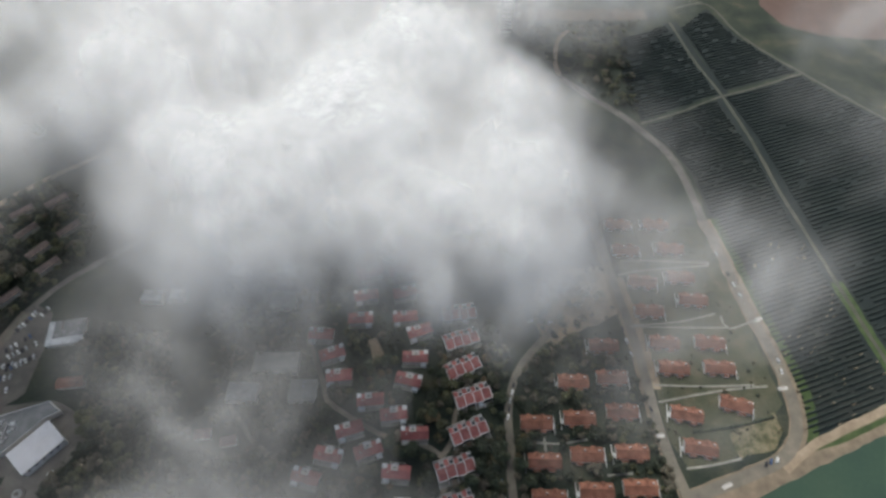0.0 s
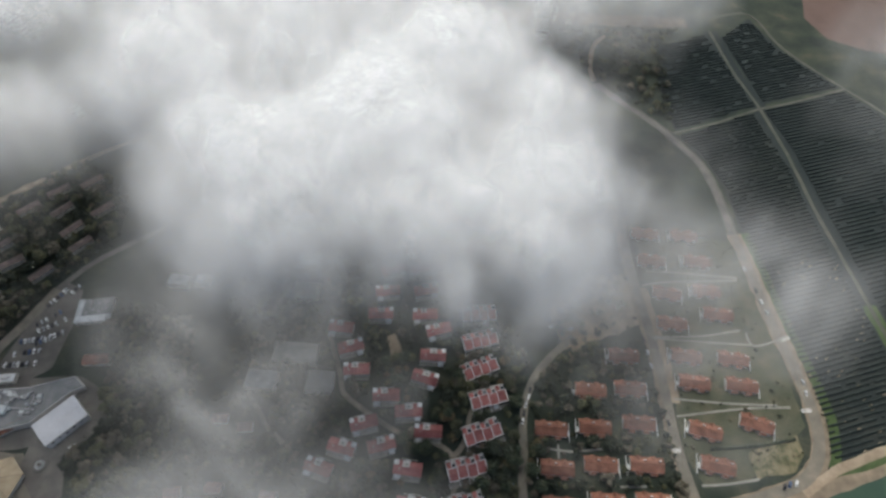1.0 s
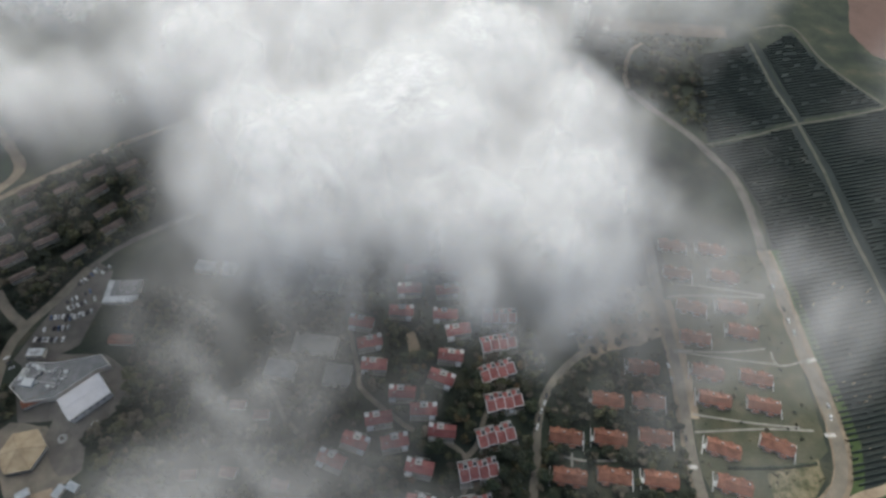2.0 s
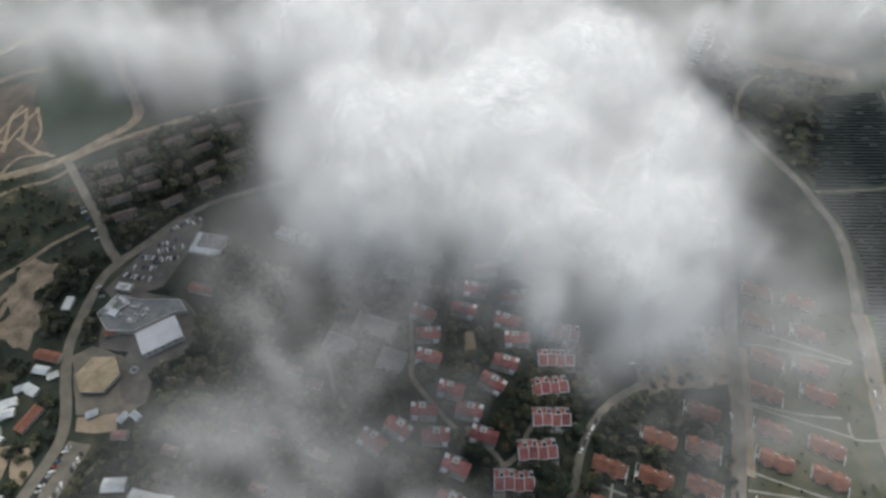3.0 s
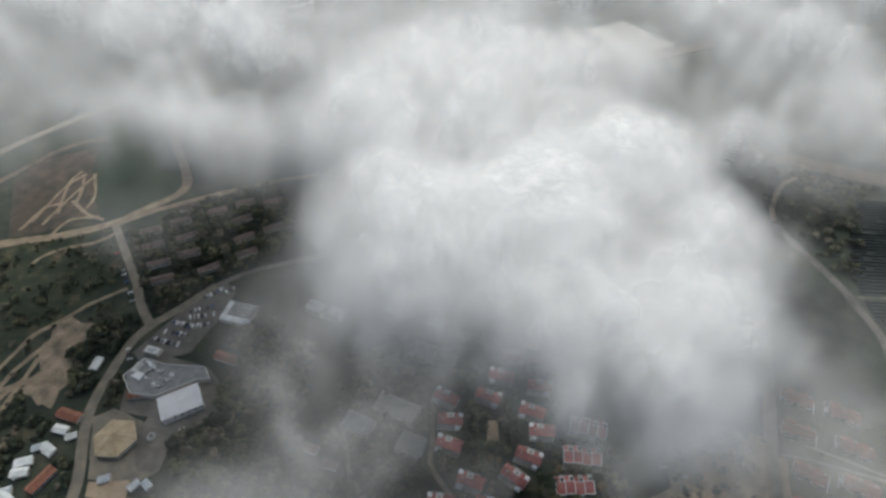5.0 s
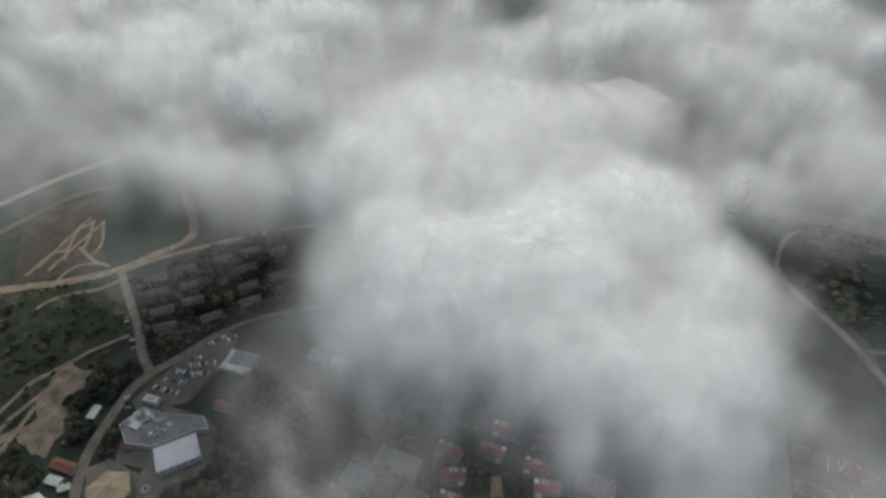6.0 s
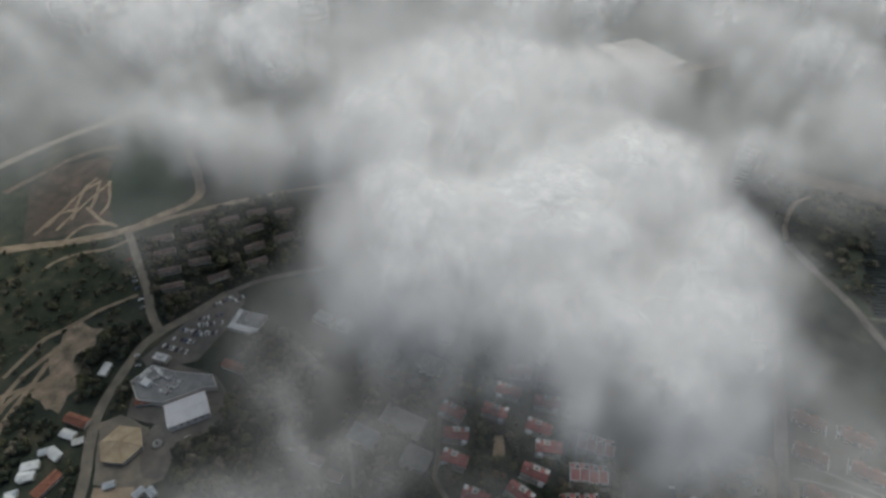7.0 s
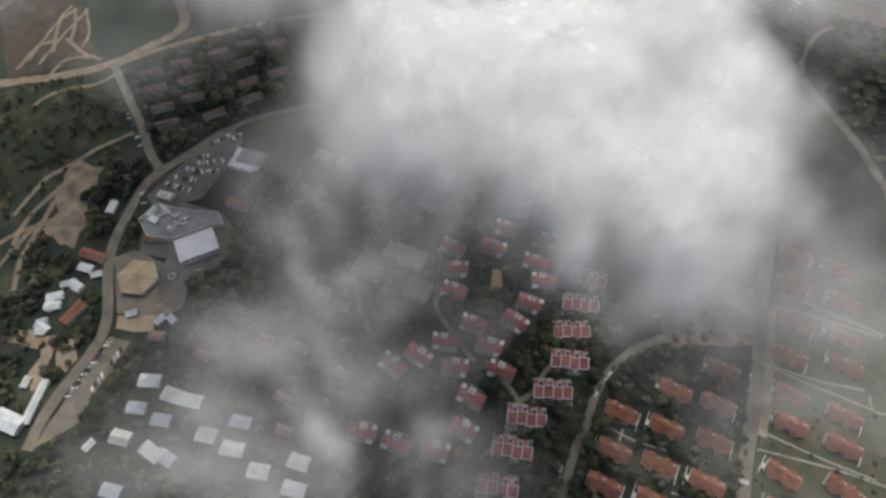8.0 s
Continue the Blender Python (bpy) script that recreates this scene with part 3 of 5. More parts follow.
def box(bm, x0, x1, y0, y1, z0, z1):
    v = [bm.verts.new(p) for p in ((x0, y0, z0), (x1, y0, z0), (x1, y1, z0), (x0, y1, z0), (x0, y0, z1), (x1, y0, z1), (x1, y1, z1), (x0, y1, z1))]
    for f in ((3, 2, 1, 0), (4, 5, 6, 7), (0, 1, 5, 4), (1, 2, 6, 5), (2, 3, 7, 6), (3, 0, 4, 7)):
        bm.faces.new([v[i] for i in f])
    return bm


def boxes(*dims):
    bm = bmesh.new()
    for d in dims:
        box(bm, *d)
    return bm


def slab(corners, thick):
    """A flat or sloping slab with the given upper corners."""
    bm = bmesh.new()
    up = [bm.verts.new(c) for c in corners]
    dn = [bm.verts.new((c[0], c[1], c[2] - thick)) for c in corners]
    bm.faces.new(up)
    bm.faces.new(dn[::-1])
    n = len(up)
    for i in range(n):
        bm.faces.new((dn[i], dn[(i + 1) % n], up[(i + 1) % n], up[i]))
    return bm


def gable_walls(x0, x1, y0, y1, eave, ridge):
    """Four walls whose two ends rise to a ridge along x."""
    bm = bmesh.new()
    ym = (y0 + y1) / 2
    a = [bm.verts.new((x, y, z)) for x in (x0, x1) for y, z in ((y0, 0), (y1, 0), (y1, eave), (ym, ridge), (y0, eave))]
    bm.faces.new(a[4::-1])
    bm.faces.new(a[5:])
    bm.faces.new((a[0], a[5], a[9], a[4]))
    bm.faces.new((a[1], a[2], a[7], a[6]))
    bm.faces.new((a[2], a[3], a[8], a[7]))
    bm.faces.new((a[3], a[4], a[9], a[8]))
    return bm


def gable_roof(parent, x0, x1, y0, y1, eave, ridge, material, over=0.5):
    ym = (y0 + y1) / 2
    drop = (ridge - eave) / (ym - y0) * over
    x0, x1 = x0 - over, x1 + over
    part("roof_slope", slab([(x0, y0 - over, eave - drop + 0.2), (x1, y0 - over, eave - drop + 0.2), (x1, ym, ridge + 0.2), (x0, ym, ridge + 0.2)], 0.18), material, parent)
    part("roof_slope", slab([(x0, ym, ridge + 0.2), (x1, ym, ridge + 0.2), (x1, y1 + over, eave - drop + 0.2), (x0, y1 + over, eave - drop + 0.2)], 0.18), material, parent)
    part("ridge", boxes((x0, x1, ym - 0.14, ym + 0.14, ridge + 0.14, ridge + 0.32)), material, parent)


def window(parent, x, y, z, w=1.3, h=1.2, along="x"):
    t = 0.06
    if along == "x":
        f = part("window", boxes((x - w / 2, x - w / 2 + 0.1, y - t, y + t, z, z + h), (x + w / 2 - 0.1, x + w / 2, y - t, y + t, z, z + h), (x - w / 2 + 0.1, x + w / 2 - 0.1, y - t, y + t, z, z + 0.1), (x - w / 2 + 0.1, x + w / 2 - 0.1, y - t, y + t, z + h - 0.1, z + h)), M_WHITE, parent)
        part("pane", boxes((x - w / 2 + 0.1, x + w / 2 - 0.1, y - 0.03, y + 0.03, z + 0.1, z + h - 0.1)), M_GLASS, f)
    else:
        f = part("window", boxes((x - t, x + t, y - w / 2, y - w / 2 + 0.1, z, z + h), (x - t, x + t, y + w / 2 - 0.1, y + w / 2, z, z + h), (x - t, x + t, y - w / 2 + 0.1, y + w / 2 - 0.1, z, z + 0.1), (x - t, x + t, y - w / 2 + 0.1, y + w / 2 - 0.1, z + h - 0.1, z + h)), M_WHITE, parent)
        part("pane", boxes((x - 0.03, x + 0.03, y - w / 2 + 0.1, y + w / 2 - 0.1, z + 0.1, z + h - 0.1)), M_GLASS, f)


def water_heater(parent, x, y, z):
    """A solar water heater: tank and sloping collector."""
    bm = bmesh.new()
    bmesh.ops.create_cone(bm, cap_ends=True, segments=10, radius1=0.32, radius2=0.32, depth=1.5, matrix=pose(x, y, z + 1.15, 0, 90, 0))
    tank = part("water_tank", bm, M_WHITE, parent, "white solar water tank")
    part("collector", slab([(x - 0.8, y - 1.9, z + 0.25), (x + 0.8, y - 1.9, z + 0.25), (x + 0.8, y - 0.3, z + 1.0), (x - 0.8, y - 0.3, z + 1.0)], 0.08), M_GLASS, parent, "dark glass solar collector")
    part("stand", boxes((x - 0.6, x + 0.6, y - 0.05, y + 0.05, z, z + 0.9)), M_METAL, parent)


def place(proto, rows, label, category, group):
    """The prototype goes to the first row (x, y, turn, ...), copies of it to the others."""
    made = []
    for i, r in enumerate(rows):
        m = pose(r[0], r[1], 0, 0, 0, r[2])
        if i == 0:
            proto.matrix_world = m
            ob = proto
        else:
            ob = copy_thing(proto, m)
        made.append(tagged(ob, label, category, group))
    return made


# ---- the ground and what is laid on it ----
def spline(points, step=6.0):
    p = [Vector((*q, 0)) for q in points]
    p = [p[0] * 2 - p[1]] + p + [p[-1] * 2 - p[-2]]
    out = []
    for i in range(1, len(p) - 2):
        n = max(2, int((p[i + 1] - p[i]).length / step))
        for k in range(n):
            t = k / n
            out.append(0.5 * (2 * p[i] + (p[i + 1] - p[i - 1]) * t + (2 * p[i - 1] - 5 * p[i] + 4 * p[i + 1] - p[i + 2]) * t * t + (3 * p[i] - p[i - 1] - 3 * p[i + 1] + p[i + 2]) * t ** 3))
    return out + [p[-2]]


LANES = []


def ribbon(name, points, width, z, material, label, ragged=0.0, shift=0.0, kind_name="road"):
    """A strip of ground along a smooth line, with a kerb-high side; ragged: how far its edges wander."""
    line = spline(points)
    bm = bmesh.new()
    rows = []
    for i, c in enumerate(line):
        d = (line[min(i + 1, len(line) - 1)] - line[max(i - 1, 0)]).normalized()
        side = Vector((-d.y, d.x, 0))
        half = width / 2
        l = shift + half + ragged * noise.noise(Vector((c.x / 9, c.y / 9, 1.0)))
        r = shift - half + ragged * noise.noise(Vector((c.x / 9, c.y / 9, 7.0)))
        a, b = c + side * l, c + side * r
        rows.append([bm.verts.new((q.x, q.y, h)) for q, h in ((b, -0.2), (b, z), (a, z), (a, -0.2))])
    for q, w in zip(rows, rows[1:]):
        for k in range(3):
            bm.faces.new((q[k], q[k + 1], w[k + 1], w[k]))
    LANES.append(([(q.x, q.y) for q in line], width / 2))
    return tagged(part(name, bm, material), label, kind_name, kind="structure")


def patch(name, points, z, material, label, ragged=1.5):
    """A patch of ground with a wandering edge."""
    bm = bmesh.new()
    n = len(points)
    rim = []
    for i in range(n):
        a, b = Vector((*points[i], 0)), Vector((*points[(i + 1) % n], 0))
        k = max(1, int((b - a).length / 6))
        for j in range(k):
            q = a.lerp(b, j / k)
            w = noise.noise_vector(Vector((q.x / 10, q.y / 10, 3.0))) * ragged
            rim.append((q.x + w.x, q.y + w.y))
    up = [bm.verts.new((x, y, z)) for x, y in rim]
    dn = [bm.verts.new((x, y, -0.2)) for x, y in rim]
    bm.faces.new(up)
    for i in range(len(up)):
        bm.faces.new((dn[i], dn[(i + 1) % len(up)], up[(i + 1) % len(up)], up[i]))
    bmesh.ops.triangulate(bm, faces=bm.faces[:1])
    bmesh.ops.recalc_face_normals(bm, faces=bm.faces)
    return tagged(part(name, bm, material), label, "ground", kind="structure")


bm = bmesh.new()
bmesh.ops.create_grid(bm, x_segments=40, y_segments=40, size=4800)
tagged(part("ground", bm, M_GROUND), "dark green and brown scrubby ground round the village", "ground", kind="structure")

patch("meadow", MEADOW, 0.04, M_MEADOW, "dull green meadow beside the dirt road")
patch("pasture", GREEN_WEST, 0.04, M_SCRUB, "rough green pasture with bare spots")
patch("red_field", RED_FIELD, 0.05, M_REDEARTH, "ploughed field of reddish brown earth")
patch("grass_field", GRASS_FIELD, 0.05, M_CROP, "smooth dark green crop field")
for pts, soil in ((VINE_NORTH, M_SOIL), (VINE_MID, M_PALESOIL), (VINE_EAST, M_SOIL), (VINE_TOP, M_SOIL)):
    patch("vineyard_floor", pts, 0.05, soil, "dark soil under the vine rows", 0.5)
patch("trodden_ground", TRAILS_EARTH, 0.05, M_BARESOIL, "bare brown earth worn by tracks", 1.5)
patch("plaza", PLAZA, 0.07, M_SAND, "pale sandy square between houses and trees", 4)
patch("pale_paving", PLAZA_PALE, 0.11, M_PAVING, "pale paved floor in the sandy square", 0.5)
patch("car_park", CAR_PARK, 0.07, M_ASPHALT, "grey asphalt car park", 1)
patch("hall_yard", HALL_YARD, 0.06, M_ASPHALT, "grey paved yard round the white hall", 1)
patch("tent_yard", TENT_YARD, 0.05, M_OLDROAD, "dusty paving round the six-sided hall", 2)
patch("sand_clearing", SAND_CLEARING, 0.06, M_CLEAR, "sandy clearing with weeds beside the wood", 9)
patch("sandy_yard", YARD_SAND, 0.06, M_SAND, "sandy farm yard", 3)
patch("play_ground", PLAY_SAND, 0.06, M_SAND, "orange sandy playground", 2)
patch("parking_strip", PARKING_STRIP, 0.05, M_OLDROAD, "dusty parking strip beside the road", 1)
patch("gardens", GARDENS_EAST, 0.04, M_LAWN, "dry lawns and gardens round the new houses", 1.5)
patch("building_plot", BUILDING_PLOT, 0.08, M_PLOT, "empty plot of weeds and sand", 2)
patch("grass_wedge", GRASS_WEDGE, 0.2, M_VERGE, "grass wedge between two sandy tracks", 0.5)
patch("ball_court", COURT, 0.06, M_SAND, "small beige ball court", 0.3)
patch("covered_field", POND_A, 0.3, M_PLASTIC, "field under pale plastic sheeting", 1)
patch("covered_field", POND_B, 0.3, M_PLASTIC, "field under pale plastic sheeting", 1)
patch("embankment", EMBANKMENT, 1.0, M_EARTH, "brown earth bank along the covered fields", 3)

ribbon("sandy_verge", STREET_EAST[3:7], 15, 0.095, M_SAND, "pale sandy strip beside the street", 1.6, 1.5)
ribbon("street", STREET_EAST, 7.0, 0.12, M_OLDROAD, "pale dusty asphalt street between house rows")
ribbon("pavement", STREET_EAST, 2.0, 0.27, M_DIRT, "sandy raised pavement beside the street", 0.2, -4.9, "pavement")
ribbon("ring_shoulder", RING_ROAD[6:], 12.5, 0.08, M_DIRT, "sandy shoulder of the ring road", 1.5, 1.0)
# far half of the shoulder: shade and haze put into a darker colour
ribbon("ring_shoulder", RING_ROAD[:7], 9.0, 0.08, M_DIM, "shoulder of the ring road, coloured darker for the shaded far half", 1.5, 0.5)
ribbon("ring_verge", RING_ROAD[6:13], 8, 0.07, M_VERGE, "green verge between the ring road and the vines", 1.5, 10.5)
ribbon("ring_road", RING_ROAD[6:], 8.0, 0.16, M_OLDROAD, "dusty grey ring road round the new houses")
# far half of the road: darker asphalt stands in for shade
ribbon("ring_road", RING_ROAD[:7], 6.6, 0.15, M_ASPHALT, "grey ring road towards the fields, coloured darker for shade")
ribbon("sand_track", TRACK_SOUTH, 13, 0.1, M_DIRT, "broad sandy track along the field", 1.5)
ribbon("sand_track", TRACK_SOUTH_B, 6, 0.14, M_SAND, "narrow sandy track along the vineyard", 1.0)
ribbon("vineyard_floor", TRACK_FIELD, 17, 0.06, M_SOIL, "dark soil beside the vineyard track", 0.5)
ribbon("track_verge", TRACK_FIELD[6:], 10, 0.09, M_VERGE, "green verge of the vineyard track", 1.5)
ribbon("vineyard_track", TRACK_FIELD, 3.2, 0.15, M_DIM, "brown earth track through the vineyard", 0.6)
ribbon("vineyard_track", TRACK_EAST, 3.4, 0.13, M_DIM, "brown earth track through the vineyard", 0.8)
ribbon("vineyard_track", TRACK_CROSS, 2.6, 0.12, M_DIM, "brown earth track through the vineyard", 0.6)
ribbon("dirt_band", DIRT_BAND, 24, 0.12, M_EARTH, "broad band of bare brown earth", 4)
ribbon("dirt_track", TRACK_CURVE, 5, 0.12, M_DIRT, "curved dirt track", 1)
ribbon("middle_road", MIDDLE_ROAD, 5.6, 0.12, M_OLDROAD, "grey asphalt lane between gardens", 0.3)
ribbon("main_road", MAIN_ROAD[:13], 8.0, 0.13, M_OLDROAD, "grey main road through the village", 0.4)
ribbon("main_road", MAIN_ROAD[12:], 5.4, 0.13, M_ASPHALT, "narrow grey road along the wood", 0.4)
ribbon("link_road", LINK_ROAD, 7.5, 0.12, M_OLDROAD, "dusty link road with parked cars", 0.6)
ribbon("dirt_highway", HIGHWAY, 9.5, 0.14, M_DIRT, "wide pale dirt road at the village edge", 1.5)
ribbon("dirt_highway", HIGHWAY_B, 6, 0.1, M_DIRT, "wide pale dirt road at the village edge", 1.5)
ribbon("dirt_track", FORK_ROAD, 6, 0.12, M_EARTH, "dirt track across the meadow", 1)
ribbon("far_road", FAR_ROAD, 10, 0.12, M_OLDROAD, "straight grey road in the distance", 0.6)
ribbon("dirt_track", DIRT_ARC, 8, 0.12, M_EARTH, "dirt track round the bare earth", 1.5)
for k, pts in enumerate((LANE_RED, LANE_RED_B, LANE_MID, LANE_VEIL)):
    ribbon("lane", pts, 3.6, 0.1 + 0.012 * k, M_LANE, "narrow paved lane between red-roofed houses", 0.4)
for k, pts in enumerate((TRACK_W1, TRACK_W2, TRACK_W3, TRACK_W4, TRACK_W5, TRACK_W6)):
    ribbon("dirt_track", pts, 4, 0.15 + 0.015 * k, M_DIRT, "winding dirt track in the pasture", 1.5)
for k, pts in enumerate(DIRT_TRAILS):
    ribbon("dirt_trail", pts, 3.2, 0.2 + 0.012 * k, M_DIRT, "pale wheel track in the bare earth", 1.2)
for k, pts in enumerate(GARDEN_PATHS + GARDEN_PATHS_WEST):
    ribbon("garden_path", pts, 1.6, 0.13 + 0.008 * k, M_PATH, "pale concrete path between gardens", 0.1, 0, "path")


# ---- houses ----
def terrace():
    """Four staggered units under red single slopes, split by white parapets, with walled roof terraces behind."""
    t = new("terraced_house")
    w = 6.4
    for i in range(4):
        x, s = -12.8 + i * w, (0.0, 0.6, -0.2, 0.5)[i]
        part("wall", boxes((x + 0.15, x + w - 0.15, -5.5 + s, 5.5 + s, 0, 5.0)), M_WHITE, t)
        part("roof_slope", slab([(x + 0.2, -6.0 + s, 4.9), (x + w - 0.2, -6.0 + s, 4.9), (x + w - 0.2, 1.0 + s, 7.3), (x + 0.2, 1.0 + s, 7.3)], 0.2), M_REDTILE, t, "wine-red tiled roof slope")
        part("roof_slope", slab([(x + 0.2, 1.05 + s, 6.3), (x + w * 0.5, 1.05 + s, 6.3), (x + w * 0.5, 6.0 + s, 5.0), (x + 0.2, 6.0 + s, 5.0)], 0.2), M_REDTILE, t, "wine-red tiled roof slope")
        part("stair_box", boxes((x + w * 0.5, x + w - 0.2, 1.0 + s, 1.3 + s, 5.0, 7.4), (x + w * 0.5, x + w * 0.5 + 0.25, 1.3 + s, 5.6 + s, 5.0, 6.4), (x + w * 0.5, x + w - 0.2, 5.6 + s, 5.85 + s, 5.0, 6.2)), M_WHITE, t, "white walled roof terrace")
        part("terrace_floor", boxes((x + w * 0.5 + 0.3, x + w - 0.25, 1.35 + s, 5.55 + s, 5.0, 5.15)), M_GREYROOF, t, "grey roof terrace floor")
        part("eave_band", boxes((x + 0.3, x + w - 0.3, -6.45 + s, -6.05 + s, 4.5, 4.95)), M_WHITE, t, "white band under the eave")
        part("ridge_wall", boxes((x + 0.2, x + w * 0.5, 1.0 + s, 1.3 + s, 6.3, 7.6)), M_WHITE, t, "white wall along the ridge")
        water_heater(t, x + w * 0.75, 4.6 + s, 5.15)
        window(t, x + 2.0, -5.5 + s, 2.9)
        window(t, x + 4.6, -5.5 + s, 2.9)
        window(t, x + 4.6, -5.5 + s, 0.6, 1.3, 1.4)
        part("door", boxes((x + 1.5, x + 2.5, -5.58 + s, -5.44 + s, 0, 2.1)), M_WOOD, t)
    for i in range(5):
        x = -12.8 + i * w
        part("parapet", slab([(x - 0.26, -6.3, 5.4), (x + 0.26, -6.3, 5.4), (x + 0.26, 1.6, 8.0), (x - 0.26, 1.6, 8.0)], 1.4), M_WHITE, t, "white parapet between roofs")
    part("patio", boxes((-13.4, 13.4, -9.4, -6.0, 0, 0.15)), M_PATH, t, "dusty concrete patio")
    for x in (-13.2, -6.4, 0.0, 6.4, 13.2):
        part("garden_wall", boxes((x - 0.12, x + 0.12, -9.6, -6.4, 0, 1.5)), M_WHITE, t)
    part("pergola", boxes((-4.6, -1.4, -9.2, -6.4, 2.3, 2.45)), M_WOOD, t, "timber pergola roof")
    part("awning", boxes((2.2, 5.2, -8.6, -6.3, 2.5, 2.6)), M_TIN, t, "pale awning over the patio")
    part("patio_floor", boxes((-12.6, 12.6, 5.9, 8.2, 0, 0.14)), M_PAVING, t, "pale patio floor")
    part("patio_wall", boxes((-12.8, 12.8, 8.2, 8.4, 0, 2.2), (-12.8, -12.6, 5.9, 8.2, 0, 2.2), (12.6, 12.8, 5.9, 8.2, 0, 2.2), (-0.1, 0.1, 6.1, 8.2, 0, 2.0)), M_WHITE, t, "white patio wall")
    return t


def red_house(variant):
    """A long red-roofed pair of flats with a notch for a white roof terrace and a white annexe."""
    t = new("red_roofed_house")
    part("wall", gable_walls(-10, 10, -4.6, 4.6, 4.6, 6.4), M_CREAM, t)
    ends = ((-10, -2.6), (3.2, 10)) if variant == 0 else ((-10, -4.0), (1.2, 10))
    a, b = ends[0][1], ends[1][0]
    part("roof_slope", slab([(-10.5, -5.2, 4.7), (10.5, -5.2, 4.7), (10.5, 0.4, 6.9), (-10.5, 0.4, 6.9)], 0.2), M_REDTILE, t, "wine-red tiled roof slope")
    part("roof_slope", slab([(-10.5, 0.4, 6.9), (a, 0.4, 6.9), (a, 5.4, 4.9), (-10.5, 5.4, 4.9)], 0.2), M_REDTILE, t, "wine-red tiled roof slope")
    part("roof_slope", slab([(b, 0.4, 6.9), (10.5, 0.4, 6.9), (10.5, 5.4, 4.9), (b, 5.4, 4.9)], 0.2), M_REDTILE, t, "wine-red tiled roof slope")
    part("roof_terrace", boxes((a, b, 0.5, 0.7, 4.6, 7.2), (a, a + 0.25, 0.7, 5.4, 4.6, 6.5), (b - 0.25, b, 0.7, 5.4, 4.6, 6.5), (a, b, 5.4, 5.6, 3.0, 6.2), (a + 0.25, b - 0.25, 0.7, 5.4, 4.7, 4.9)), M_WHITE, t, "white walled roof terrace")
    water_heater(t, (a + b) / 2, 3.6, 4.9)
    x = 6.5 if variant == 0 else -7.0
    part("annexe", boxes((x - 2.2, x + 2.2, -8.0, -4.6, 0, 3.2)), M_WHITE, t, "white flat-roofed annexe")
    part("annexe_roof", boxes((x - 2.0, x + 2.0, -7.8, -4.9, 3.2, 3.3)), M_TIN, t, "pale metal annexe roof")
    y = 8.6 if variant == 0 else -8.6
    part("upper_room", boxes((y - 1.7, y + 1.7, 1.6, 5.2, 4.0, 7.2)), M_WHITE, t, "white flat-topped stair tower")
    part("patio", boxes((-9.5, 3.5, -8.2, -4.65, 0, 0.15)) if variant == 0 else boxes((-4.0, 9.5, -8.2, -4.65, 0, 0.15)), M_PATH, t, "dusty concrete patio")
    part("garden_wall", boxes((-10.2, -9.95, -8.5, -4.7, 0, 1.3)), M_WHITE, t)
    part("garden_wall", boxes((-6.0, 6.0, 8.0, 8.25, 0, 1.2)), M_CREAM, t)
    part("shed_roof", boxes((-2.5, 1.0, 5.7, 7.8, 2.0, 2.15)), M_PALETIN, t, "dirty sheet lean-to roof")
    part("shed_wall", boxes((-2.3, 0.8, 5.75, 7.6, 0, 2.0)), M_CREAM, t)
    part("chimney", boxes((-6.3, -5.7, -1.5, -0.9, 5.8, 7.6)), M_WHITE, t)
    for wx in (-8, -5, -1.5, 2):
        window(t, wx, -4.6, 2.7)
        window(t, wx, -4.6, 0.7)
    window(t, -10, 0, 2.6, 1.3, 1.2, "y")
    window(t, 10, 0, 2.6, 1.3, 1.2, "y")
    return t


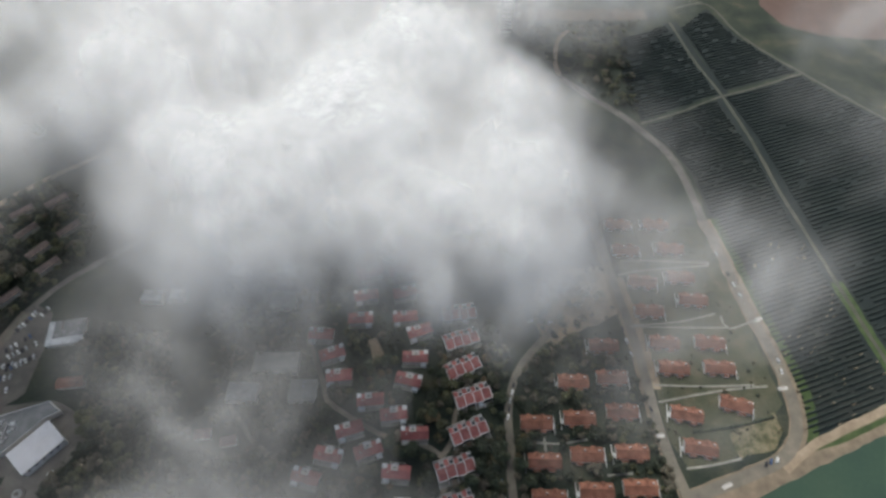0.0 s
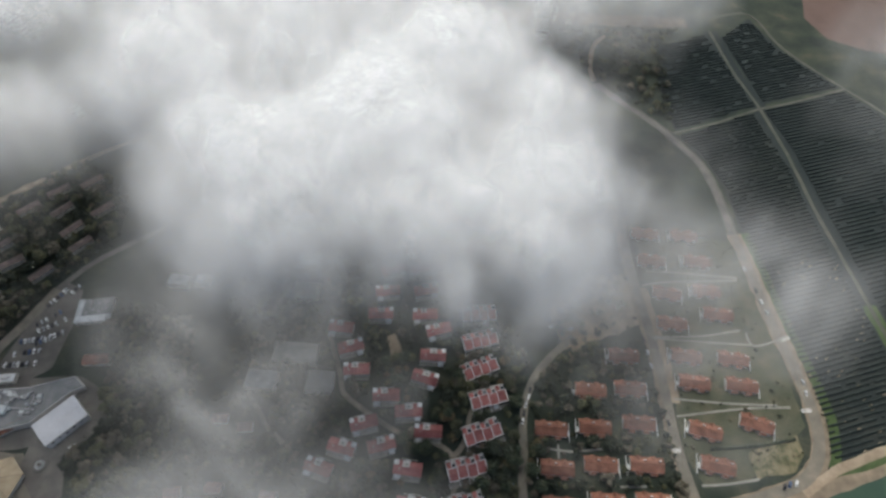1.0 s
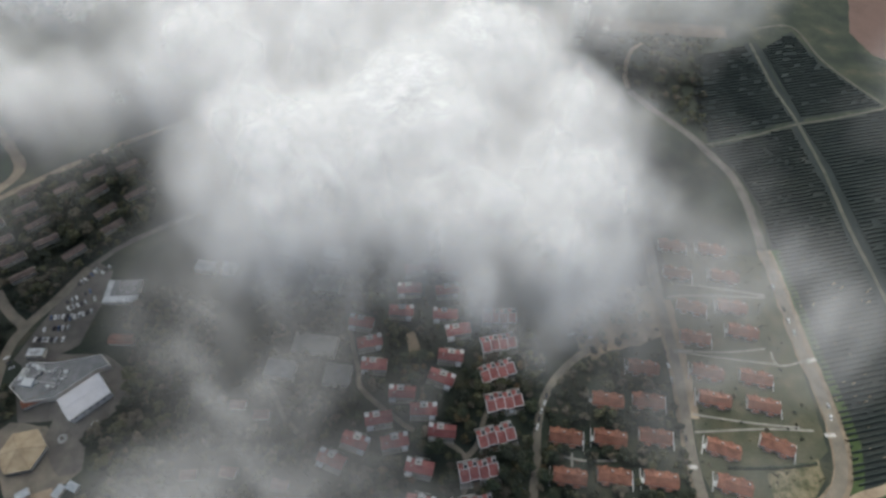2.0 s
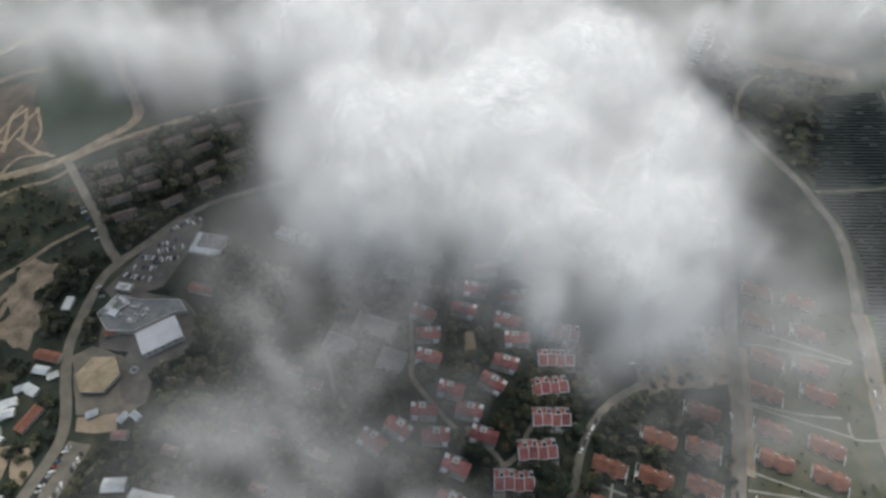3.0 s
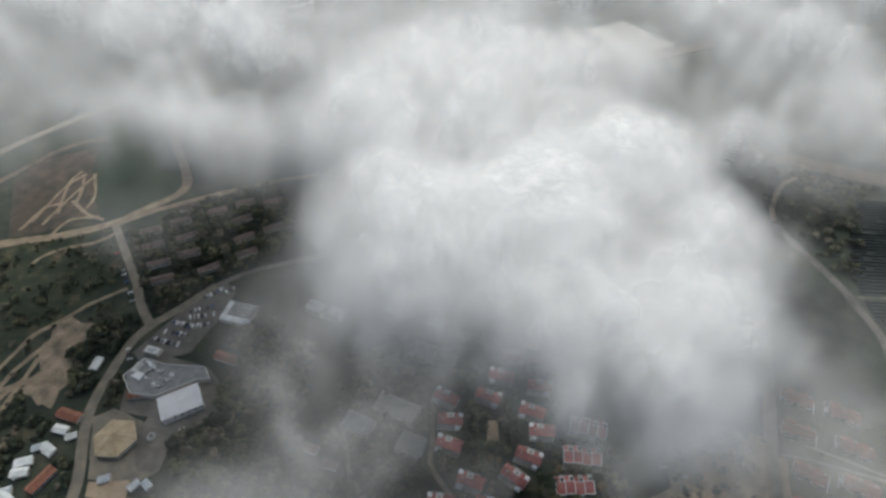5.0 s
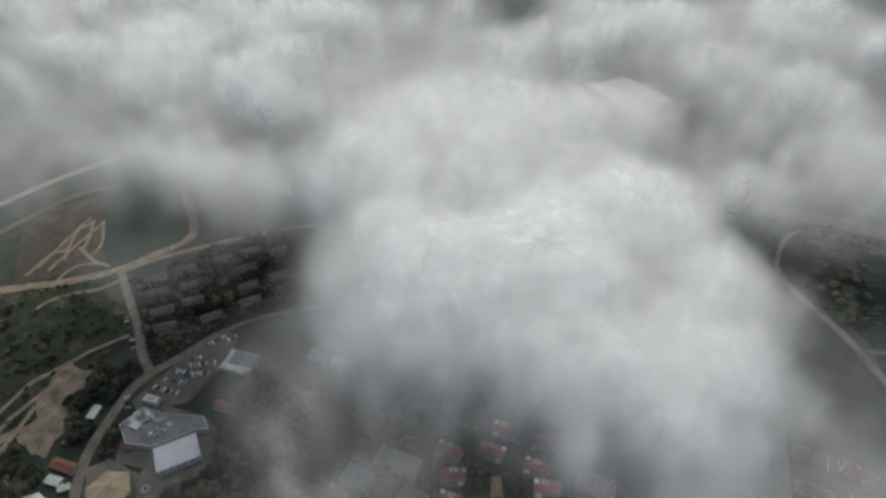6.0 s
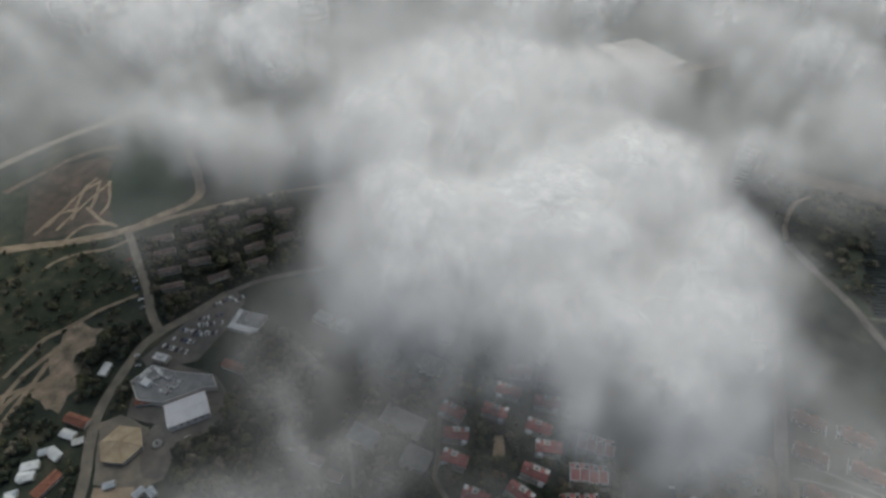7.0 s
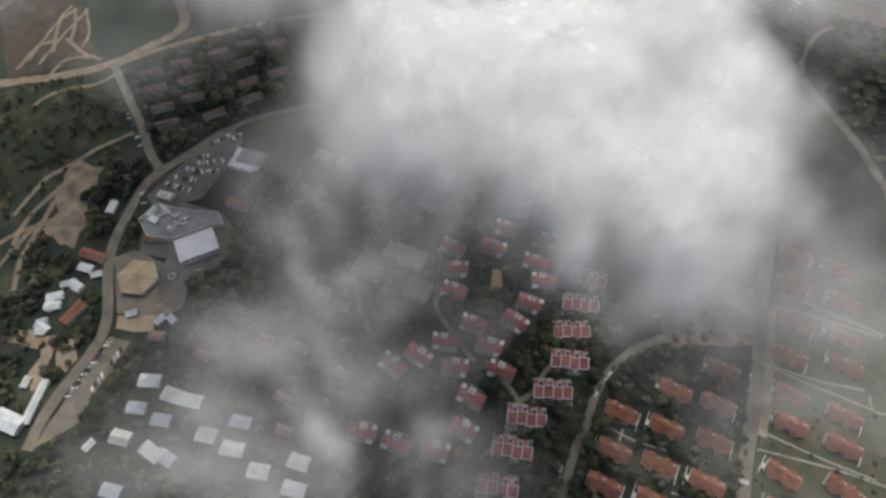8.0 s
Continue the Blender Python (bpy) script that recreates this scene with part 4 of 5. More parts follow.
def orange_house(variant):
    """A long semi-detached house: terracotta gable roof, two lower front wings, two rear gables."""
    t = new("orange_roofed_house")
    L = 11.0
    part("wall", gable_walls(-L + 0.6, L - 0.6, -4.5, 4.5, 3.6, 6.2), M_WHITE, t)
    gable_roof(t, -L + 0.6, L - 0.6, -4.5, 4.5, 3.6, 6.2, M_ORANGETILE, 0.6)
    for x in (-5.2, 4.6):
        wing = part("front_wing", boxes((x - 1.9, x + 1.9, -6.3, -4.5, 0, 2.6)), M_WHITE, t, "low front wing with its own roof")
        part("roof_slope", slab([(x - 2.2, -6.8, 2.4), (x + 2.2, -6.8, 2.4), (x + 2.2, -5.2, 3.0), (x - 2.2, -5.2, 3.0)], 0.18), M_ORANGETILE, wing)
        back = part("rear_gable", boxes((x - 1.3, x + 1.3, 4.5, 5.1, 0, 3.4)), M_WHITE, t, "small rear gable")
        for s in (-1, 1):
            c = [(x, 1.6, 5.5), (x, 5.5, 5.3), (x + s * 1.7, 5.5, 4.0), (x + s * 1.7, 3.4, 4.3)]
            part("roof_slope", slab(c if s < 0 else c[::-1], 0.18), M_ORANGETILE, back)
        water_heater(t, x + 3.8, 2.2, 4.9)
        window(t, x - 0.9, -6.3, 0.9)
        window(t, x + 0.9, -6.3, 0.9)
    for x in (-9, -1.4, 0.8, 8.6):
        window(t, x, -4.5, 1.0)
    part("door", boxes((-0.8, 0.2, -4.58, -4.44, 0, 2.1)), M_WOOD, t)
    side = -1 if variant == 0 else 1
    part("side_wall", boxes((side * 12.6 - 0.15, side * 12.6 + 0.15, -7.5, 5.5, 0, 1.8)), M_WHITE, t, "white garden wall")
    part("porch", boxes((side * 11.6 - 0.9, side * 11.6 + 0.9, -4.0, -0.5, 2.4, 2.6), (side * 12.3 - 0.1, side * 12.3 + 0.1, -3.9, -3.7, 0, 2.4), (side * 12.3 - 0.1, side * 12.3 + 0.1, -0.8, -0.6, 0, 2.4)), M_TIN, t, "pale side porch")
    window(t, -L + 0.6, 0, 1.0, 1.3, 1.2, "y")
    window(t, L - 0.6, 0, 1.0, 1.3, 1.2, "y")
    return t


def gable_house(name, L, W, eave, ridge, roof, walls):
    t = new(name)
    part("wall", gable_walls(-L / 2, L / 2, -W / 2, W / 2, eave, ridge), walls, t)
    gable_roof(t, -L / 2, L / 2, -W / 2, W / 2, eave, ridge, roof, 0.4)
    n = max(2, int(L / 4))
    for i in range(n):
        window(t, -L / 2 + (i + 0.5) * L / n, -W / 2, eave - 1.9)
    part("door", boxes((-0.5, 0.5, W / 2 - 0.06, W / 2 + 0.08, 0, 2.1)), M_WOOD, t)
    return t


def flat_house(name, L, W, h, roof, units):
    """A flat-roofed block with a parapet and plant on the roof."""
    t = new(name)
    part("wall", boxes((-L / 2, L / 2, -W / 2, W / 2, 0, h)), M_CREAM, t)
    part("roof", boxes((-L / 2 + 0.3, L / 2 - 0.3, -W / 2 + 0.3, W / 2 - 0.3, h, h + 0.1)), roof, t)
    part("parapet", boxes((-L / 2, L / 2, -W / 2, -W / 2 + 0.25, h, h + 0.6), (-L / 2, L / 2, W / 2 - 0.25, W / 2, h, h + 0.6), (-L / 2, -L / 2 + 0.25, -W / 2 + 0.25, W / 2 - 0.25, h, h + 0.6), (L / 2 - 0.25, L / 2, -W / 2 + 0.25, W / 2 - 0.25, h, h + 0.6)), M_BEIGEROOF, t)
    rnd = random.Random(int(L * 10))
    for i in range(units):
        x, y, s = rnd.uniform(-L / 2 + 2, L / 2 - 2), rnd.uniform(-W / 2 + 1.5, W / 2 - 1.5), rnd.uniform(0.5, 1.0)
        part("roof_unit", boxes((x - s, x + s, y - s * 0.7, y + s * 0.7, h + 0.1, h + 0.9)), M_METAL, t, "grey rooftop machine")
    for i in range(max(2, int(L / 5))):
        window(t, -L / 2 + (i + 0.5) * L / max(2, int(L / 5)), -W / 2, h - 2.2, 1.6)
    return t


HOUSES = []
HOUSES += place(terrace(), TERRACES + TERRACES_FAR, "terrace of four wine-red roofs with white parapets", "house", "red-roofed terraces")
for k in (0, 1):
    reds = place(red_house(k), (RED_HOUSES + RED_HOUSES_FAR)[k::2], "house with wine-red tiled roof and white roof terrace", "house", "red-roofed houses")
    for h in reds:
        h.scale = (0.9, 0.86, 0.92)
    HOUSES += reds
    HOUSES += place(orange_house(k), (ORANGE_EAST + ORANGE_WEST)[k::2], "white house with terracotta gable roof and front wings", "house", "orange-roofed houses")
HOUSES += place(gable_house("row_house", 19, 6.4, 4.0, 5.6, M_DULLTILE, M_CREAM), ROW_HOUSES, "long row house with dull brown tiled roof among trees", "house", "row houses in the wood")
for k, (L, W, top, roof, tone) in enumerate(((14.5, 8.5, 4.4, M_TIN, "white"), (12.5, 7.5, 4.0, M_BLUETIN, "bluish grey"), (13, 9, 4.4, M_PALETIN, "dirty white"))):
    HOUSES += place(gable_house("metal_shed", L, W, 3.2, top, roof, M_CREAM), WHITE_SHEDS[k::3], "low building with " + tone + " corrugated metal roof", "shed", "metal-roofed sheds")
HOUSES += place(gable_house("cottage", 10, 6, 3.0, 4.4, M_PALETILE, M_WHITE), SMALL_HOUSES, "small white cottage with faded tiled roof", "house", "cottages")
HOUSES += place(gable_house("long_shed", 30, 5, 2.8, 3.5, M_TIN, M_CREAM), LONG_SHED, "long narrow shed with white sheet roof", "shed", "")
HOUSES += place(gable_house("barn", 20, 12, 3.8, 5.4, M_TIN, M_CREAM), BARN, "barn with broad white sheet roof", "barn", "")
HOUSES += place(gable_house("yard_shed", 11, 6, 2.8, 3.6, M_TIN, M_CREAM), YARD_SHEDS, "farm shed with pale sheet roof", "shed", "farm sheds")
for k, roof in enumerate((M_BLUETIN, M_PALETIN)):
    HOUSES += place(gable_house("lean_to", 7.5, 4.6, 2.5, 3.1, roof, M_CREAM), LEAN_TOS[k::2], "small farm lean-to with " + ("bluish", "dirty white")[k] + " sheet roof", "shed", "lean-tos")
HOUSES += place(gable_house("red_shed", 19, 7.5, 3.2, 4.8, M_ORANGETILE, M_CREAM), RED_SHEDS, "long shed with terracotta tiled roof", "shed", "red sheds")
for k, r in enumerate(GREY_BLOCKS):
    HOUSES += place(flat_house("flat_roofed_block", r[3] * 0.95, (16, 14, 16, 15, 12, 9, 10, 9)[k], 5.5, (M_BEIGEROOF, M_GREYROOF, M_BEIGEROOF, M_BEIGEROOF, M_TIN, M_TIN, M_TIN, M_TIN)[k], 3), [r], "flat-roofed public building with pale parapet", "building", "flat-roofed blocks")


def hexagon_hall():
    t = new("hexagonal_hall")
    R = 16.0
    ring = [(R * math.cos(math.radians(60 * i + 20)), R * math.sin(math.radians(60 * i + 20))) for i in range(6)]
    bm = bmesh.new()
    lo = [bm.verts.new((x * 0.93, y * 0.93, 0)) for x, y in ring]
    hi = [bm.verts.new((x * 0.93, y * 0.93, 4.4)) for x, y in ring]
    for i in range(6):
        bm.faces.new((lo[i], lo[(i + 1) % 6], hi[(i + 1) % 6], hi[i]))
    part("wall", bm, M_CREAM, t)
    for i in range(6):
        a, b = ring[i], ring[(i + 1) % 6]
        part("roof_panel", slab([(a[0], a[1], 4.4), (b[0], b[1], 4.4), (0, 0, 9.0)], 0.2), M_TENT, t, "tan triangular roof panel")
        d = Vector((a[0], a[1], 0)).normalized()
        n = Vector((-d.y, d.x, 0)) * 0.15
        p, q = Vector((*a, 4.6)), Vector((0, 0, 9.2))
        part("roof_rib", slab([tuple(p - n), tuple(p + n), tuple(q + n), tuple(q - n)], 0.2), M_SAND, t)
    bm = bmesh.new()
    bmesh.ops.create_cone(bm, cap_ends=True, segments=10, radius1=0.7, radius2=0.4, depth=0.8, matrix=pose(0, 0, 9.4))
    part("finial", bm, M_TENT, t)
    t.location = (-294.5, 86.5, 0)
    return tagged(t, "six-sided hall with tan pyramid roof", "building")


def assembly_hall():
    t = new("assembly_hall")
    part("wall", gable_walls(-14.5, 14.5, -9.8, 9.8, 6.8, 7.5), M_WHITE, t)
    gable_roof(t, -14.5, 14.5, -9.8, 9.8, 6.8, 7.5, M_HALLROOF, 0.6)
    for x in (-11, -6, -1, 4, 9):
        window(t, x, -9.8, 3.0, 2.2, 1.6)
    part("gutter", boxes((-15.1, 15.1, -10.6, -10.35, 6.2, 6.45)), M_METAL, t)
    t.matrix_world = pose(-270.5, 127.5, 0, 0, 0, 51)
    return tagged(t, "large hall with plain white metal roof", "building")


def kitchen_block():
    """The flat-roofed building beside the hall, crowded with rooftop machines."""
    t = new("kitchen_block")
    pts = [(-327.6, 127.5), (-323.4, 146.9), (-304.0, 149.4), (-274.5, 160), (-264.5, 153.0), (-272.6, 148.2), (-292.0, 124.0), (-311.0, 117.9)]
    cx, cy = -300.0, 138.0
    loc = [(x - cx, y - cy, 5.0) for x, y in pts][::-1]
    part("wall", slab(loc, 5.0), M_CREAM, t)
    part("roof", slab([(x * 0.98, y * 0.98, 5.12) for x, y, z in loc], 0.1), M_GREYROOF, t)
    for i in range(len(loc)):
        a, b = Vector(loc[i]), Vector(loc[(i + 1) % len(loc)])
        d = (b - a).normalized()
        n = Vector((-d.y, d.x, 0)) * 0.25
        part("parapet", slab([tuple(v + Vector((0, 0, 0.7))) for v in (a, b, b + n, a + n)], 0.7), M_WHITE, t)
    rnd = random.Random(5)
    for i in range(44):
        x, y, s = rnd.uniform(-22, 10) - 3 * (i % 2), rnd.uniform(-9, 8), rnd.uniform(0.6, 1.7)
        h = rnd.uniform(0.8, 1.8)
        part("roof_unit", boxes((x - s, x + s, y - s * 0.7, y + s * 0.7, 5.1, 5.1 + h), (x - s * 0.6, x + s * 0.6, y - s * 0.4, y + s * 0.4, 5.1 + h, 5.25 + h)), (M_METAL, M_TIN)[i % 2], t, "rooftop cooling machine")
    part("roof_hut", boxes((-19, -11, -9, -3, 5.1, 7.6)), M_TIN, t, "white rooftop hut")
    part("duct", boxes((-10.5, 4.0, -4.4, -3.6, 5.3, 6.0), (3.2, 4.0, -3.6, 6.0, 5.3, 6.0)), M_METAL, t, "long metal air duct")
    part("canopy", boxes((-25.5, -20.0, -3.0, 4.5, 5.4, 5.6), (-25.2, -25.0, -2.8, -2.6, 5.12, 5.4), (-20.5, -20.3, 4.0, 4.2, 5.12, 5.4)), M_PALETIN, t, "pale sheet canopy")
    t.location = (cx, cy, 0)
    return tagged(t, "flat grey-roofed kitchen building crowded with machines", "building")


def white_store():
    t = new("white_roofed_store")
    part("wall", boxes((-13, 13, -6, 6, 0, 4.2), (-13, -4, 6, 14, 0, 4.2)), M_CREAM, t)
    part("roof", boxes((-13.4, 13.4, -6.4, -0.6, 4.2, 4.5)), M_TIN, t, "white metal roof")
    part("rear_roof", boxes((-13.4, -9.2, -0.5, 14.4, 4.2, 4.5)), M_TIN, t, "white metal roof")
    part("grey_roof", boxes((-9.1, 13.2, -0.5, 6.2, 4.2, 4.4)), M_GREYROOF, t, "grey felt roof")
    part("yard_roof", boxes((-9.1, -3.6, 6.3, 14.4, 4.2, 4.4)), M_GREYROOF, t, "grey felt roof")
    part("lower_roof", boxes((-3.5, 13, 6.3, 15, 3.2, 3.4)), M_GREYROOF, t, "grey felt roof")
    for x, y, z in ((-6, 2, 4.4), (-1, 4, 4.4), (4, 2, 4.4), (9, 4.5, 4.4), (2, 10, 3.4), (8, 11, 3.4)):
        part("roof_unit", boxes((x - 0.9, x + 0.9, y - 0.6, y + 0.6, z, z + 0.8)), M_METAL, t, "grey rooftop machine")
    part("back_wall", boxes((-3.6, 12.8, 6.2, 14.8, 0, 3.2)), M_CREAM, t)
    for x in (-10, -5, 0, 5, 10):
        window(t, x, -6, 1.5, 1.8, 1.3)
    t.matrix_world = pose(-284, 211, 0, 0, 0, 10)
    return tagged(t, "store building with white and grey flat roofs", "building")


for b in (hexagon_hall(), assembly_hall(), kitchen_block(), white_store()):
    HOUSES.append(b)
HOUSES += place(flat_house("parking_office", 13, 7, 3.4, M_TIN, 4), [(-325, 156, 8)], "small flat office with white roof by the car park", "building", "")


def fountain():
    t = new("round_fountain")
    for k, (r, h) in enumerate(((5.0, 0.5), (3.4, 0.9), (1.2, 2.2))):
        bm = bmesh.new()
        bmesh.ops.create_cone(bm, cap_ends=True, segments=24, radius1=r, radius2=r * 0.94, depth=h, matrix=pose(0, 0, h / 2 + 0.06))
        part("basin", bm, (M_ASPHALT, M_GREYROOF, M_ASPHALT)[k], t)
    t.location = (-274.2, 99, 0)
    return tagged(t, "round dark stepped monument in the paved yard", "fountain")


HOUSES.append(fountain())



def hedge(points, width, height):
    line = spline(points, 1.5)
    bm = bmesh.new()
    rows = []
    rnd = random.Random(8)
    for i, c in enumerate(line):
        d = (line[min(i + 1, len(line) - 1)] - line[max(i - 1, 0)]).normalized()
        s = Vector((-d.y, d.x, 0)) * width / 2
        h = height * rnd.uniform(0.75, 1.15)
        rows.append([bm.verts.new(p) for p in (c + s, c + s * 0.8 + Vector((0, 0, h * 0.8)), c + Vector((rnd.uniform(-0.2, 0.2), 0, h)), c - s * 0.8 + Vector((0, 0, h * 0.75)), c - s)])
    for q, w in zip(rows, rows[1:]):
        for k in range(4):
            bm.faces.new((q[k], q[k + 1], w[k + 1], w[k]))
    return tagged(part("hedge", bm, M_LEAF), "dark hedge-like strip dividing plots", "hedge")


hedge(HEDGE, 2.4, 2.2)
# low dark strip along the divider of the parking bay
hedge(STRIP_DIVIDE, 1.6, 1.0)

# ---- cars ----
def car(paint):
    t = new("car")
    bm = boxes((-2.15, 2.15, -0.88, 0.88, 0.3, 0.85))
    bmesh.ops.bevel(bm, geom=bm.edges[:], offset=0.16, segments=2, affect="EDGES")
    part("body", bm, paint, t)
    for i, name in enumerate(("side_window", "windscreen", "side_window", "rear_window")):
        bm = bmesh.new()
        c = [(-1.6, -0.8, 0.84), (1.1, -0.8, 0.84), (1.1, 0.8, 0.84), (-1.6, 0.8, 0.84)]
        d = [(-1.25, -0.66, 1.36), (0.45, -0.66, 1.36), (0.45, 0.66, 1.36), (-1.25, 0.66, 1.36)]
        bm.faces.new([bm.verts.new(p) for p in (c[i], c[(i + 1) % 4], d[(i + 1) % 4], d[i])])
        part(name, bm, M_GLASS, t)
    bm = boxes((-1.28, 0.48, -0.69, 0.69, 1.36, 1.43))
    part("roof", bm, paint, t)
    for x in (-1.35, 1.35):
        for y in (-0.8, 0.8):
            bm = bmesh.new()
            bmesh.ops.create_cone(bm, cap_ends=True, segments=12, radius1=0.32, radius2=0.32, depth=0.22, matrix=pose(x, y, 0.32, 90, 0, 0))
            part("wheel", bm, M_TYRE, t)
    return t


def car_spots():
    rnd = random.Random(11)
    out = []

    def row(x0, y0, x1, y1, n, turn, full=0.9, z=0.05):
        for i in range(n):
            if rnd.random() < full:
                f = i / max(1, n - 1)
                out.append((x0 + (x1 - x0) * f + rnd.uniform(-0.3, 0.3), y0 + (y1 - y0) * f + rnd.uniform(-0.3, 0.3), turn + rnd.choice((0, 180)) + rnd.uniform(-4, 4), z))
    row(-279.2, -6, -281.1, 37, 14, 35, 0.92)
    row(-267.7, 5, -269.4, 36, 10, 145, 0.75)
    row(-331, 186, -311, 192, 8, 105, 0.9, 0.07)
    row(-328, 199, -313, 213, 7, 130, 0.9, 0.07)
    row(-322, 196, -306, 207, 7, 130, 0.8, 0.07)
    row(-325, 218, -317, 234, 7, 150, 0.9, 0.07)
    row(-336, 166, -312, 170, 9, 95, 0.85, 0.07)
    row(-319, 186, -303, 196, 7, 120, 0.85, 0.07)
    row(-316, 222, -309, 238, 6, 150, 0.8, 0.07)
    row(-331, 176, -314, 180, 6, 100, 0.7, 0.07)
    row(-346, 150, -338, 143, 3, 40, 0.9, 0.07)
    row(-436, 228, -380, 190, 14, 60, 0.7, 0.12)
    row(45, 150, 50.5, 174, 5, 77, 0.9, 0.12)
    row(42.4, 82, 38.6, 106, 5, 99, 0.95, 0.12)
    row(68, 226, 82, 225, 3, 20, 1.0, 0.07)
    row(145.5, 156, 135.5, 230, 8, 98, 0.5, 0.12)
    row(247, 193, 246.5, 184, 2, 272, 1.0, 0.16)
    row(214, 118, 222, 121, 3, 60, 1.0, 0.16)
    row(236, 250, 228, 290, 5, 100, 0.8, 0.16)
    row(-258, 112, -255, 108, 1, 40, 1.0, 0.06)
    return out


spots = car_spots()
CARS = [car(p) for p in CAR_PAINTS]
used = set()
for i, (x, y, a, z) in enumerate(spots):
    k = 4 if i in (9, 71) else (0, 1, 0, 2, 1, 0, 2, 1, 0, 2, 3)[i % 11]
    m = pose(x, y, z, 0, 0, a)
    if k in used:
        ob = copy_thing(CARS[k], m)
    else:
        ob = CARS[k]
        ob.matrix_world = m
        used.add(k)
    tagged(ob, ("white", "silver grey", "black", "dark blue", "dull red")[k] + " parked car on asphalt", "car", "parked cars")



def crosswalk(x, y, turn, z):
    t = new("crosswalk")
    for k in range(6):
        part("stripe", boxes((-1.4, 1.4, -3.6 + k * 1.25, -2.9 + k * 1.25, 0, 0.012)), M_WHITE, t)
    t.matrix_world = pose(x, y, z, 0, 0, turn)
    return tagged(t, "white painted crosswalk stripes on the dusty road", "crosswalk", "crosswalks", "structure")


for x, y, a, z in CROSSWALKS:
    crosswalk(x, y, a, z)


def bare_spots(poly):
    """Sandy gaps between the vines."""
    rnd = random.Random(6)
    V, T = [], []
    while len(T) < 600:
        x, y = rnd.uniform(235, 340), rnd.uniform(140, 300)
        if not inside(x, y, poly):
            continue
        n0, r, sq, a0 = len(V), rnd.uniform(0.4, 0.8), rnd.uniform(0.35, 0.6), radians(19)
        for k in range(9):
            t, q = 6.283 * k / 9, r * rnd.uniform(0.7, 1.2)
            u, v = q * math.cos(t) * 1.6, q * math.sin(t) * sq
            V.append((x + u * math.cos(a0) - v * math.sin(a0), y + u * math.sin(a0) + v * math.cos(a0), 1.95))
        for k in range(9):
            V.append((V[n0 + k][0], V[n0 + k][1], 0.0))
        T.append(list(range(n0, n0 + 9)))
        for k in range(9):
            T.append((n0 + k, n0 + 9 + k, n0 + 9 + (k + 1) % 9, n0 + (k + 1) % 9))
    me = bpy.data.meshes.new("sand_heaps")
    me.from_pydata(V, [], T)
    me.materials.append(M_SAND)
    tagged(new("sand_heaps", me), "low pale sand heaps among the vine rows", "ground", kind="stuff")


# ---- trees ----
def inside(x, y, poly):
    hit = False
    for i in range(len(poly)):
        (x0, y0), (x1, y1) = poly[i - 1], poly[i]
        if (y0 > y) != (y1 > y) and x < (x1 - x0) * (y - y0) / (y1 - y0) + x0:
            hit = not hit
    return hit


LANE_POINTS = np.array([(x, y, w) for line, w in LANES for x, y in line])
HX = np.array([[h.matrix_basis.translation.x, h.matrix_basis.translation.y, *h.matrix_basis.to_3x3().col[0][:2]] for h in HOUSES])
HS = np.array([max(abs(c.data.vertices[0].co.x) if c.data else 0 for c in h.children) for h in HOUSES])


def free(x, y, r):
    d = np.hypot(LANE_POINTS[:, 0] - x, LANE_POINTS[:, 1] - y)
    if (d < LANE_POINTS[:, 2] + r * 0.55).any():
        return False
    dx, dy = x - HX[:, 0], y - HX[:, 1]
    u, v = np.abs(dx * HX[:, 2] + dy * HX[:, 3]), np.abs(-dx * HX[:, 3] + dy * HX[:, 2])
    return not ((u < np.maximum(HS, 8) + r * 0.6) & (v < 6.5 + r * 0.6)).any()


OPEN = (CAR_PARK, HALL_YARD, SAND_CLEARING, PARKING_STRIP, COURT)


def scatter():
    rnd = random.Random(3)
    out, cells = [], {}
    for poly, area, lo, hi, in ((WOOD_RED, 14, 2.0, 6.4), (WOOD_WEST, 13, 3.0, 8.2), (WOOD_NORTH, 11, 2.6, 7.2), (WOOD_ROAD, 8, 3, 8), (WOOD_ROAD_B, 14, 2.5, 5.5),
                                (WOOD_ORANGE, 15, 1.8, 6.0), (WOOD_SOUTH, 22, 2, 6.0), (WOOD_MID, 26, 2.5, 6), (WOOD_CORNER, 18, 2, 5.5), (SCRUB_WEST, 70, 1.2, 4.5), (WOOD_NE, 50, 3, 6.5), (WOOD_SW, 20, 2, 5.5), (PLAZA, 46, 1.8, 4.4), (YARD_SAND, 90, 1.5, 3.5), (WOOD_YARD, 15, 2.0, 5.5), (WOOD_YARD_B, 15, 1.8, 4.0), (WOOD_STRIP, 15, 2, 5.0), (GARDENS_EAST, 130, 0.8, 1.9), (BUILDING_PLOT, 30, 0.5, 1.3)):
        xs, ys = [p[0] for p in poly], [p[1] for p in poly]
        n = int((max(xs) - min(xs)) * (max(ys) - min(ys)) / area)
        for _ in range(n):
            x, y = rnd.uniform(min(xs), max(xs)), rnd.uniform(min(ys), max(ys))
            r = lo + (hi - lo) * rnd.random() ** 1.5
            if inside(x, y, poly) and free(x, y, r) and not any(inside(x, y, o) for o in OPEN):
                q = cells.setdefault((int(x // 6), int(y // 6)), [])
                if all(math.hypot(x - a, y - c) > 0.55 * (r + s) for a, c, s in q):
                    q.append((x, y, r))
                    out.append((x, y, r, rnd.random(), rnd.uniform(0, 360)))
    return out


